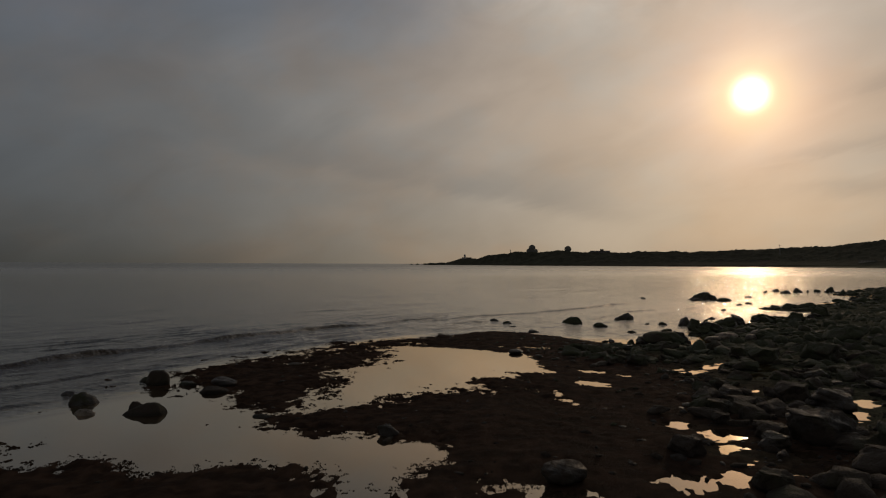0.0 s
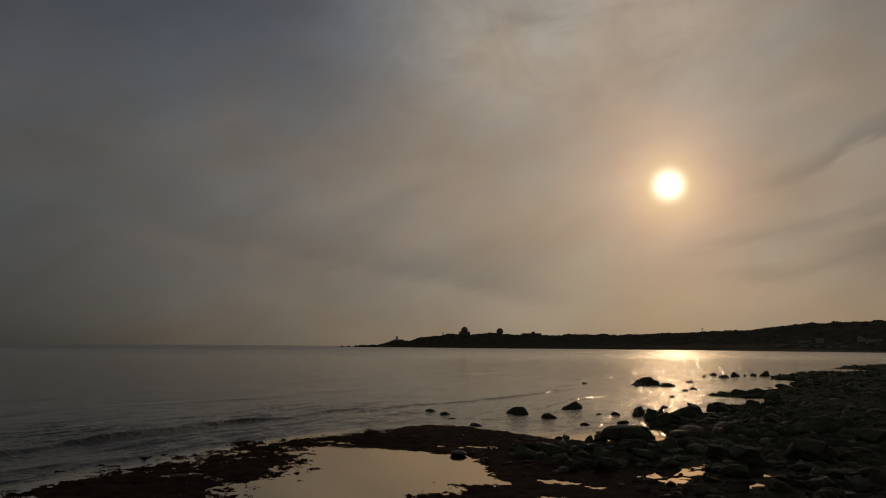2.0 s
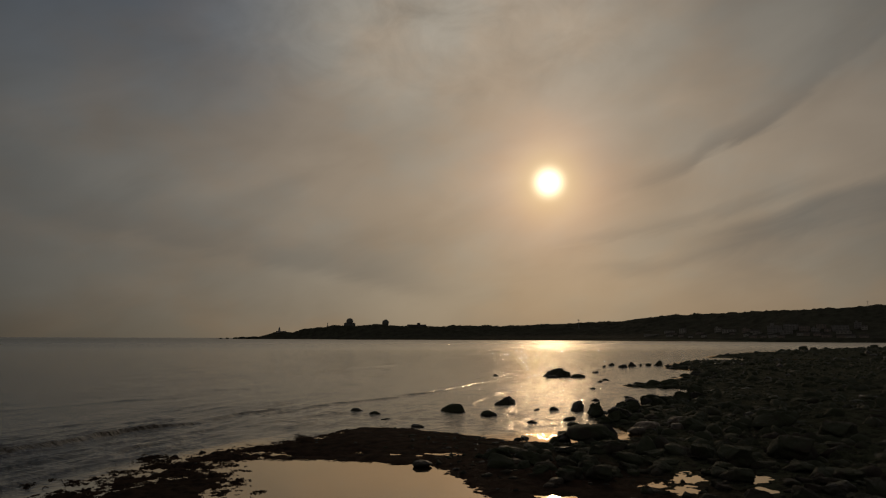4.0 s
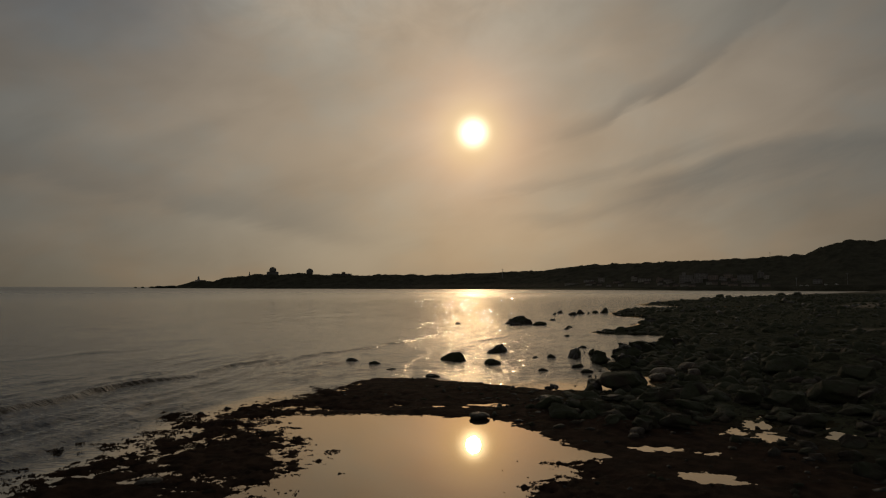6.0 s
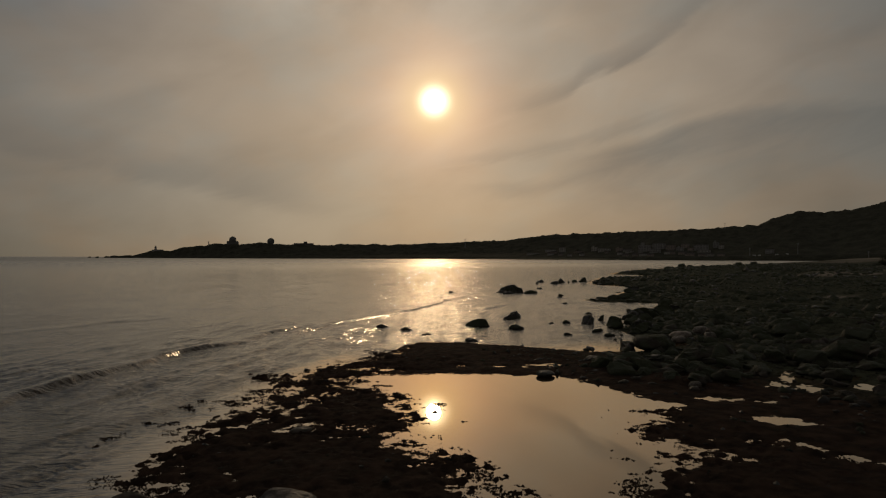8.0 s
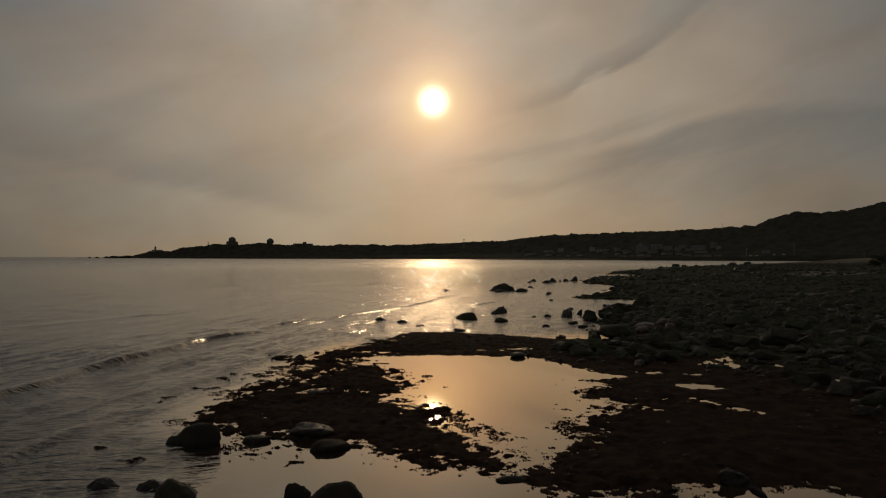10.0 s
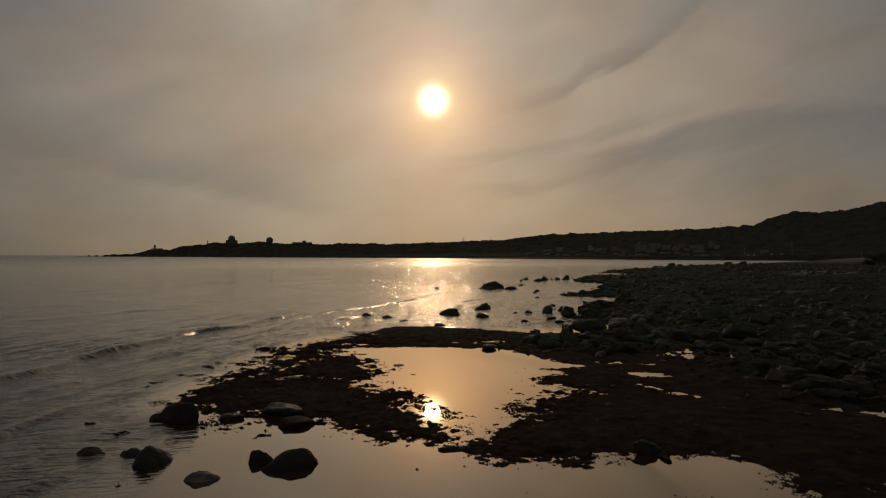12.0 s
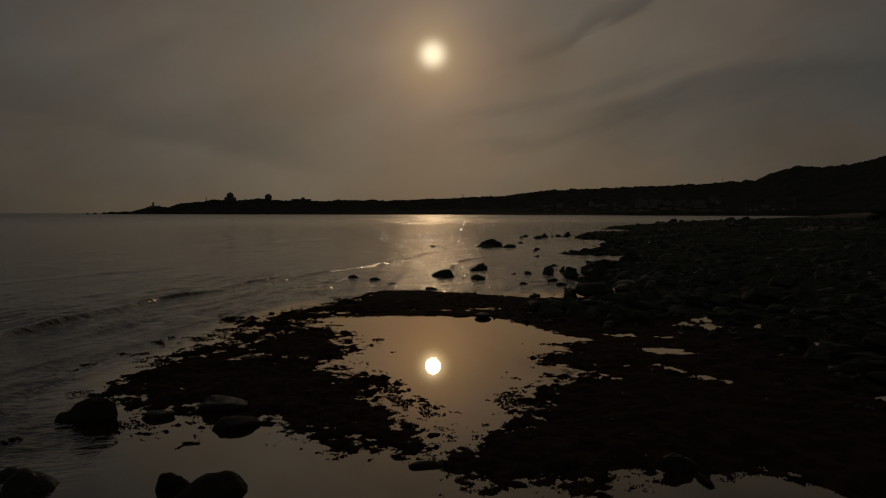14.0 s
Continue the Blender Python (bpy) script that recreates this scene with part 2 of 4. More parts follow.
def mat_water():
    """Sea and tide pools: the attribute 'ripple' is 0 on the sheltered pools and 1 on the open sea."""
    m, n, bsdf = material("sea_water")
    at = n.add("ShaderNodeNewGeometry").outputs["Position"]
    ripple = n.add("ShaderNodeAttribute", attribute_name="ripple").outputs["Fac"]
    foam = n.add("ShaderNodeAttribute", attribute_name="foam").outputs["Fac"]
    # brown of the weedy pool, and warm sky glow painted into the right-hand water
    stain_glow = n.add("ShaderNodeAttribute", attribute_name="stain_glow").outputs["Fac"]
    x, y, z = n.xyz(at)
    # ripples run in from the sea, longer along the crests
    run = n.combine(n.math("MULTIPLY_ADD", x, 0.86, n.math("MULTIPLY", y, -0.5)), n.math("MULTIPLY", n.math("MULTIPLY_ADD", y, 0.86, n.math("MULTIPLY", x, 0.5)), 0.32))
    # the wavelets themselves lie across the wind that blows in over the bay
    lap = n.combine(n.math("MULTIPLY_ADD", x, 0.30, n.math("MULTIPLY", y, -0.04)), n.math("MULTIPLY_ADD", x, 0.12, y))
    small, long = n.noise(lap, 2.2, 3.0, 0.5, 0.4), n.noise(run, 0.45, 4.0, 0.55, 0.6)
    swell = n.noise(run, 0.11, 3.0, 0.5, 0.4)
    chop = n.noise(lap, 5.0, 2.0)
    froth = n.math("MULTIPLY", foam, n.smooth(n.noise(at, 5.0, 5.0, 0.65), 0.46, 0.62))
    n.wire(n.mix(froth, (0.034, 0.025, 0.016), (0.55, 0.52, 0.48)), bsdf.inputs["Base Color"])
    near = n.smooth(y, 560, 220)
    rough = n.math("MULTIPLY_ADD", ripple, n.math("MULTIPLY_ADD", n.smooth(y, 150, 70), 0.04, n.math("MULTIPLY_ADD", near, -0.13, 0.22)), 0.016)
    n.wire(n.math("MAXIMUM", rough, n.math("MULTIPLY", froth, 0.8)), bsdf.inputs["Roughness"])
    n.wire(n.math("MULTIPLY_ADD", ripple, SEA_IOR - POOL_IOR, POOL_IOR), bsdf.inputs["IOR"])
    height = n.math("ADD", n.math("MULTIPLY", small, 0.54), n.math("ADD", n.math("MULTIPLY_ADD", swell, 1.2, n.math("MULTIPLY", long, 0.55)), n.math("MULTIPLY", chop, 0.30)))
    # slicks and ruffled streaks lie side by side
    streaks = n.noise(n.combine(n.math("MULTIPLY_ADD", x, 0.86, n.math("MULTIPLY", y, -0.5)), n.math("MULTIPLY", n.math("MULTIPLY_ADD", y, 0.86, n.math("MULTIPLY", x, 0.5)), 0.16), 3.1), 0.42, 5.0, 0.62, 0.3)
    bump(n, bsdf, height, n.math("MULTIPLY", ripple, n.smooth(streaks, 0.38, 0.62, n.math("MULTIPLY_ADD", near, 0.25, 0.5), n.math("MULTIPLY_ADD", near, -0.25, 1.25))), 0.42)
    # added glossy layer that boosts and warms the mirrored sky, most on the pools
    film = n.add("ShaderNodeBsdfGlossy")
    n.wire(n.mix(ripple, n.mix(stain_glow, (0.97, 0.86, 0.69), (1.0, 0.79, 0.53)), (0.97, 0.92, 0.82)), film.inputs["Color"])
    n.wire(rough, film.inputs["Roughness"])
    n.wire(bsdf.inputs["Normal"].links[0].from_socket, film.inputs["Normal"])
    both = n.add("ShaderNodeMixShader")
    facing = n.add("ShaderNodeLayerWeight")
    facing.inputs["Blend"].default_value = 0.5
    graze = n.math("POWER", facing.outputs["Facing"], 5.0)
    n.wire(n.math("MULTIPLY", graze, n.math("MULTIPLY_ADD", ripple, SEA_FILM - POOL_FILM, POOL_FILM)), both.inputs[0])
    n.wire(bsdf.outputs[0], both.inputs[1])
    n.wire(film.outputs[0], both.inputs[2])
    n.wire(both.outputs[0], [k for k in m.node_tree.nodes if k.bl_idname == "ShaderNodeOutputMaterial"][0].inputs[0])
    return m


def mat_plain(name, low, high, rough, scale=2.0, relief=0.3):
    """A plain weathered surface between two colours."""
    m, n, bsdf = material(name)
    at = n.add("ShaderNodeNewGeometry").outputs["Position"]
    a, b = n.noise(at, scale, 5.0, 0.6), n.noise(at, scale * 9, 4.0, 0.6)
    f = n.math("MULTIPLY_ADD", b, 0.4, n.math("MULTIPLY", a, 0.6))
    n.wire(n.mix(n.smooth(f, 0.35, 0.65), low, high), bsdf.inputs["Base Color"])
    n.wire(n.smooth(a, 0.3, 0.7, rough - 0.1, rough + 0.1), bsdf.inputs["Roughness"])
    bsdf.inputs["Specular IOR Level"].default_value = 0.5 if rough < 0.7 else 0.02
    bump(n, bsdf, b, relief, 0.05)
    return m


POOL_IOR, SEA_IOR = 1.42, 1.30
POOL_FILM, SEA_FILM = 1.6, 0.70
GROUND, WATER = mat_ground(), mat_water()
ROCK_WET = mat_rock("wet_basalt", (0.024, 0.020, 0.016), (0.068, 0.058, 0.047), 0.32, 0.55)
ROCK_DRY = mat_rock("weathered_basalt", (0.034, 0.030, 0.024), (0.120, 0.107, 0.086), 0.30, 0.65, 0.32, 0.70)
# paler stone with caught light and wet sheen put into its colour
ROCK_PALE = mat_rock("pale_lit_stone", (0.09, 0.078, 0.062), (0.24, 0.21, 0.17), 0.34, 0.16, 0.13)
WOOD_FAR = mat_plain("coastal_forest", (0.034, 0.034, 0.024), (0.076, 0.074, 0.053), 0.9, 0.05, 0.3)


# ---- plan of the shore ----
def lattice(ix, iy, seed):
    h = (ix.astype(np.int64) * 374761393 + iy.astype(np.int64) * 668265263 + seed * 1442695041) & 0xFFFFFFFF
    h = ((h ^ (h >> 13)) * 1274126177) & 0xFFFFFFFF
    return ((h ^ (h >> 16)) & 0xFFFF) / 65535.0


def value_noise(x, y, seed=0):
    ix, iy = np.floor(x), np.floor(y)
    fx, fy = x - ix, y - iy
    fx, fy = fx * fx * (3 - 2 * fx), fy * fy * (3 - 2 * fy)
    a, b = lattice(ix, iy, seed), lattice(ix + 1, iy, seed)
    c, d = lattice(ix, iy + 1, seed), lattice(ix + 1, iy + 1, seed)
    return (a + (b - a) * fx) * (1 - fy) + (c + (d - c) * fx) * fy - 0.5


def fractal(x, y, size, octaves=4, seed=0):
    total, amp = 0.0, 1.0
    for k in range(octaves):
        a = 0.6 + 1.1 * k
        u, v = x * math.cos(a) - y * math.sin(a), x * math.sin(a) + y * math.cos(a)
        total = total + amp * value_noise(u / size + 17.3 * k, v / size - 9.1 * k, seed + k)
        size, amp = size / 2.05, amp * 0.52
    return total


def inside(x, y, poly):
    """Signed distance to a polygon, positive inside."""
    best, odd = np.full(x.shape, 1e18), np.zeros(x.shape, bool)
    for (x0, y0), (x1, y1) in zip(poly, poly[1:] + poly[:1]):
        dx, dy = x1 - x0, y1 - y0
        t = np.clip(((x - x0) * dx + (y - y0) * dy) / (dx * dx + dy * dy), 0, 1)
        best = np.minimum(best, (x - x0 - t * dx) ** 2 + (y - y0 - t * dy) ** 2)
        if y0 != y1:
            odd ^= ((y0 > y) != (y1 > y)) & (x < x0 + (y - y0) * dx / dy)
    return np.where(odd, 1, -1) * np.sqrt(best)


SHORE_NEAR = [(-5.0, 27.5), (-3.9, 30.2), (-2.7, 32.2), (-1.0, 34.3), (0.0, 36.8), (2.0, 40.3), (5.3, 43.8), (9.0, 46.2), (11.2, 48.8), (14.67, 52.4), (17.55, 50.48),
              (20.7, 46.2), (22.6, 43.0), (25.0, 41.9), (27.7, 41.6), (30.6, 43.5), (31.6, 46.5), (31.6, 49.6), (33.5, 53.2), (37.8, 55.6), (39.1, 58.3),
              (43, 61.5), (46.5, 65.4), (51, 67.8), (55.5, 71.6), (60.5, 76.2), (57.5, 78.8), (54.4, 81.8), (55.1, 86), (64, 90.5), (72, 97.5), (80, 104.5), (89.5, 112.5), (90, 119), (91.5, 129),
              (101, 142.5), (112, 153), (122.5, 166), (134, 169.5), (152, 173), (155, 182), (151, 193), (162, 206.5), (214, 254), (268, 288), (301, 308), (430, 380)]
SHORE_FAR = [(660, 507), (1000, 690), (870, 900), (780, 1150), (701, 1438), (453, 1690), (289, 1827), (110, 2097), (-22, 2150),
             (60, 2280), (900, 2500), (4000, 2200), (4000, -3000), (-300, -3000), (-20, -60), (6.0, -12.0)]
SHORE_FRONT = [(7.9, 2.55), (8.3, 7.2), (8.9, 9.9), (9.5, 10.7), (9.6, 11.7), (9.1, 12.9), (6.61, 14.32), (4.44, 14.43), (2.67, 15.41), (2.66, 17.15),
               (1.48, 18.31), (0.69, 19.67), (-1.09, 22.52), (-2.27, 24.05), (-3.44, 24.72)]
FRONT_REEF = [(-7.22, 10.06), (-3.93, 10.23), (-2.08, 10.73), (0.09, 9.22), (2.25, 10.13), (5.42, 10.15), (6.26, 8.01), (7.01, 4.5), (6.5, -14), (-14, -30)]
TIDE_POOL = [(4.4, 40.5), (7, 40.81), (9.64, 40.21), (12.8, 38.2), (15.1, 36.3), (15.7, 34.0), (15.7, 31.8), (15.9, 29.8), (16.2, 28.4), (14.0, 27.6), (13.6, 26.4), (12.2, 26.0),
             (11.6, 24.4), (12.2, 22.6), (10.4, 22.6), (8.3, 21.4), (5.8, 18.98), (3.25, 17.73), (3.7, 19.3), (4.2, 21.6), (4.0, 23.8), (3.6, 25.8), (3.1, 27.8), (3.4, 29.7), (5.3, 31.8), (5.5, 34.0), (5.1, 37.2)]
# puddles on the reef: centre, half length, half width, turn in degrees
PUDDLES = [(17.7, 24.7, 0.95, 0.85, -53), (14.7, 22.6, 0.40, 0.2, -58), (14.8, 21.5, 0.38, 0.18, -58), (15.2, 20.3, 0.58, 0.25, -60), (18.7, 28.4, 0.6, 0.3, -45), (19.8, 27.3, 0.52, 0.22, -48),
           (23.5, 29.6, 0.42, 0.8, -52), (26.4, 31.3, 0.22, 1.2, -52), (26.3, 30.1, 0.5, 0.75, -54), (24.3, 28.5, 0.6, 0.8, -54), (29.1, 29.5, 0.42, 1.1, -57), (27.3, 27.4, 0.55, 0.8, -58),
           (24.8, 22.7, 0.4, 0.2, 20), (14.6, 40.1, 0.65, 0.22, -31), (16.7, 40.0, 0.83, 0.25, -34)]
PUDDLES_SIDE = [(18.6, 15.8, 0.65, 0.5, -19), (19.8, 14.2, 0.8, 1.0, -22), (19.5, 12.3, 0.22, 1.1, -23), (16.7, 8.7, 0.6, 0.7, -20), (18.3, 9.4, 0.3, 0.95, -23), (19.5, 10.8, 0.28, 0.45, -25), (21.5, 11.4, 0.25, 0.8, -28),
                (22.8, 14.2, 0.22, 0.7, -28), (20.2, 9.4, 0.45, 0.35, -28), (29.0, 20.2, 0.4, 1.1, -32), (27.1, 17.2, 0.3, 1.0, -32), (21.5, 9.4, 0.2, 0.6, -30), (12.2, 7.9, 1.1, 0.5, -8), (29.6, 30.8, 0.3, 1.0, -25)]
PUDDLES_ARM = [(1.5, 38.6, 0.8, 0.4, 75), (1.1, 31.0, 0.45, 0.3, 30), (2.6, 36.2, 0.5, 0.25, 60), (0.4, 40.6, 0.6, 0.25, 30), (-0.8, 33.1, 0.3, 0.15, 20)]
PUDDLES_FAR = [(30.3, 43.9, 1.3, 2.2, -44), (31.3, 46.4, 0.9, 1.5, -42), (7.4, 42.8, 1.4, 0.3, -30), (92.0, 122.0, 6.0, 2.0, 42), (165.0, 172.0, 10.0, 3.0, 10)]
WEED_PATCHES = [(-4.0, 22.4, 0.9), (-2.8, 21.2, 0.7), (-5.0, 23.4, 0.8), (-5.4, 26.8, 0.9), (-4.6, 29.9, 0.8), (-3.0, 33.4, 0.9), (-1.2, 37.0, 0.8), (-7.6, 17.6, 0.8), (-5.4, 12.2, 1.4), (-8.0, 13.5, 1.2), (1.6, 42.4, 1.4), (4.5, 20.6, 0.45), (4.5, 23.5, 0.3), (11.4, 24.6, 0.7), (-8.5, 25.0, 1.4)]
# matte pale patches painted where distant puddles mirror the sky, plus one lit strip
GLINT_PATCHES = [(203, 149, 30, 9, 32), (364, 225, 34, 7, 12), (212, 141, 12, 4, 25), (88, 70, 7, 1.6, 10)]
SHORE = SHORE_NEAR + SHORE_FAR + SHORE_FRONT


def shore_distance(x, y):
    """About how far a place lies on land (positive) or over water (negative), with the ragged weed edge."""
    warp_x, warp_y = fractal(x, y, 3.0, 3, 11), fractal(x, y, 3.0, 3, 23)
    ragged = np.where((x < 6.5) | ((x < 12.5) & (y < 33.5)) | ((x < 13) & (y > 41)), 1.0, np.where((x < 15.5) & (y < 29.0), 0.8, 0.3))
    ragged = np.where((x > 7.5) & (y < 13.5), 0.5, ragged)
    u, v = x + 0.9 * ragged * warp_x, y + 0.9 * ragged * warp_y
    land = np.maximum(inside(u, v, SHORE), inside(u, v, FRONT_REEF))
    land = np.minimum(land, -inside(u, v, TIDE_POOL))
    for cx, cy, a, b, turn in PUDDLES + PUDDLES_SIDE + PUDDLES_ARM + PUDDLES_FAR:
        near = np.abs(u - cx) + np.abs(v - cy) < 4 * (a + b) + 3
        c, s = math.cos(radians(turn)), math.sin(radians(turn))
        p, q = (u[near] - cx) * c + (v[near] - cy) * s, (v[near] - cy) * c - (u[near] - cx) * s
        r = np.sqrt((p / a) ** 2 + (q / b) ** 2)
        land[near] = np.minimum(land[near], np.maximum((r - 1) * min(a, b), -0.8))
    return land, ragged


def ground_height(x, y):
    x, y = np.asarray(x, float), np.asarray(y, float)
    land, ragged = shore_distance(x, y)
    weed = fractal(x, y, 1.0, 4, 41)
    tufts = fractal(x, y, 0.42, 3, 57)
    thin = 0.55 * np.exp(-((x - 2.8) / 1.8) ** 2 - ((y - 24.5) / 7.0) ** 2) + 0.75 * np.exp(-((x - 0.2) / 2.6) ** 2 - ((y - 37) / 4.2) ** 2) + 0.35 * np.exp(-((x - 0.6) / 2.4) ** 2 - ((y - 24.0) / 4.5) ** 2) + 0.35 * np.exp(-((x - 4.3) / 0.9) ** 2 - ((y - 22.0) / 2.5) ** 2)
    s = land - thin * (land > -0.5) + ragged * (0.9 * weed + 0.9 * tufts + 1.25 * fractal(x, y, 0.30, 3, 67) + 0.9 * fractal(x, y, 0.15, 2, 69))
    specks = fractal(x, y, 0.26, 2, 63)
    # loose weed that breaks the surface of the still water
    loose = np.full(x.shape, -9.0)
    for cx, cy, r in WEED_PATCHES:
        loose = np.maximum(loose, -0.75 - 0.9 * ((x - cx) ** 2 + (y - cy) ** 2) / (r * r) + 2.6 * specks + 0.5 * weed)
    loose = np.where(loose > -1.2, loose, -9.0)
    s, land = np.maximum(s, loose), np.maximum(land, loose)
    shelf = np.where(s > 0, 0.035 * np.tanh(1.6 * s) + 0.15 * np.tanh(0.3 * s), 0.20 * np.tanh(0.9 * s))
    near = np.clip((land + 1.6) / 1.2, 0, 1)
    h = shelf + near * (0.06 * weed + 0.035 * tufts) * np.clip(0.3 + 0.6 * np.abs(s), 0.2, 1)
    h = h + np.clip(s / 0.8, 0, 1) * (0.035 * fractal(x, y, 0.34, 2, 101) + 0.05 * fractal(x, y, 0.9, 2, 103))
    h = h - 0.5 * np.clip(-land - 1.0, 0, 3) - 0.02 * np.clip(-land - 4, 0, 60)
    h = h + 0.03 * np.clip(land / 0.4, 0, 1) * np.clip((x - 13) / 3, 0, 1) * np.clip((20 - y) / 3, 0, 1)
    inland = np.clip(land - 6, 0, None)
    h = h + 0.45 * np.tanh(inland / 30) + 1.4 * np.tanh(inland / 260)
    h = h + 4.5 * np.clip((x - 600) / 150, 0, 1) * np.clip(land / 70, 0, 1)
    h = h + np.clip(inland / 10, 0, 1) * 0.55 * fractal(x, y, 6.0, 4, 71) + np.clip(land / 3 - 0.3, 0, 1) * np.clip((x - 15) / 4, 0, 1) * (0.22 * fractal(x, y, 1.3, 3, 73) + 0.14 * fractal(x, y, 0.55, 2, 79))
    return h


def lines(lo, hi, step, grow_lo, grow_hi, end_lo, end_hi, after=0.0, coarse=0.1):
    """Grid lines, even between lo and hi, coarser up to after, and widening outside."""
    mid = list(np.arange(lo, hi, step))
    if after > hi:
        mid += list(np.arange(hi, after, coarse))
        step = coarse
    out, s, p = [], step, mid[-1]
    while p < end_hi:
        s *= 1 + grow_hi
        p += s
        out.append(p)
    back, s, p = [], step, lo
    while p > end_lo:
        s *= 1 + grow_lo
        p -= s
        back.append(p)
    return np.array(back[::-1] + mid + out)


def sheet(name, xs, ys, z, mat, attributes=()):
    """A grid of quads with heights z[iy, ix]."""
    gx, gy = np.meshgrid(xs, ys)
    nx, ny = len(xs), len(ys)
    co = np.stack([gx, gy, z], -1).reshape(-1, 3)
    k = np.arange(nx * ny).reshape(ny, nx)
    quads = np.stack([k[:-1, :-1], k[:-1, 1:], k[1:, 1:], k[1:, :-1]], -1).reshape(-1, 4)
    me = bpy.data.meshes.new(name)
    me.vertices.add(len(co))
    me.vertices.foreach_set("co", co.ravel())
    me.loops.add(quads.size)
    me.loops.foreach_set("vertex_index", quads.ravel().astype(np.int32))
    me.polygons.add(len(quads))
    me.polygons.foreach_set("loop_start", np.arange(0, quads.size, 4, dtype=np.int32))
    me.update(calc_edges=True)
    for key, values in attributes:
        me.attributes.new(key, "FLOAT", "POINT").data.foreach_set("value", values.ravel().astype(np.float32))
    me.polygons.foreach_set("use_smooth", np.ones(len(quads), bool))
    me.materials.append(mat)
    return new(name, me)


def make_ground():
    xs = lines(-7.0, 14.0, 0.066, 0.06, 0.045, -4900, 4900, 26.0, 0.14)
    ys = lines(12.0, 45.0, 0.066, 0.05, 0.034, -4900, 4900, 54.0, 0.13)
    gx, gy = np.meshgrid(xs, ys)
    z = ground_height(gx, gy)
    land = inside(gx, gy, SHORE)
    sand_glint = np.clip(land / 25, 0, 1) * np.clip((gx - 560) / 120, 0, 1) * np.clip((np.degrees(np.arctan2(gx, gy)) - 45) / 3, 0, 1) * 1.6 * (0.5 + fractal(gx, gy, 60, 3, 5))
    for cx, cy, a, b, turn in GLINT_PATCHES:
        c, q = math.cos(radians(turn)), math.sin(radians(turn))
        r = ((gx - cx) * c + (gy - cy) * q) ** 2 / a ** 2 + ((gy - cy) * c - (gx - cx) * q) ** 2 / b ** 2
        sand_glint = np.maximum(sand_glint, np.clip(2.2 - 2 * r + fractal(gx, gy, 8, 3, 6), 0, 1))
    ob = sheet("ground", xs, ys, z, GROUND, (("sand_glint", np.clip(sand_glint, 0, 1)),))
    tagged(ob, "dark rocky reef under a brown weed mat at low tide", "shore", kind="structure")


# crests of the low rollers that come in along the reef: points, height, half width
ROLLERS = [([(-40, 2), (-16, 30), (-11, 38), (-9, 42), (-6.3, 46.5), (-2, 53.2), (2.5, 58), (7, 64)], 0.50, 0.55), ([(-34, -6), (-15, 20), (-11, 25.5), (-8.9, 28), (-6.2, 32), (-4.3, 36.5), (0.4, 46.2), (5, 52.5), (12, 60.6)], 0.11, 0.30),
           ([(-13, 29), (-8.6, 35.5), (-5, 42)], 0.10, 0.30), ([(13, 68.5), (21, 75), (28, 82), (42, 99)], 0.26, 0.5), ([(-40, 14), (-27, 51), (-20, 66), (2, 84)], 0.10, 1.2), ([(27.8, 66.2), (33.8, 76.6), (38.4, 81), (48.6, 93)], 0.16, 0.35), ([(30, 150), (60, 175)], 0.12, 2.0)]


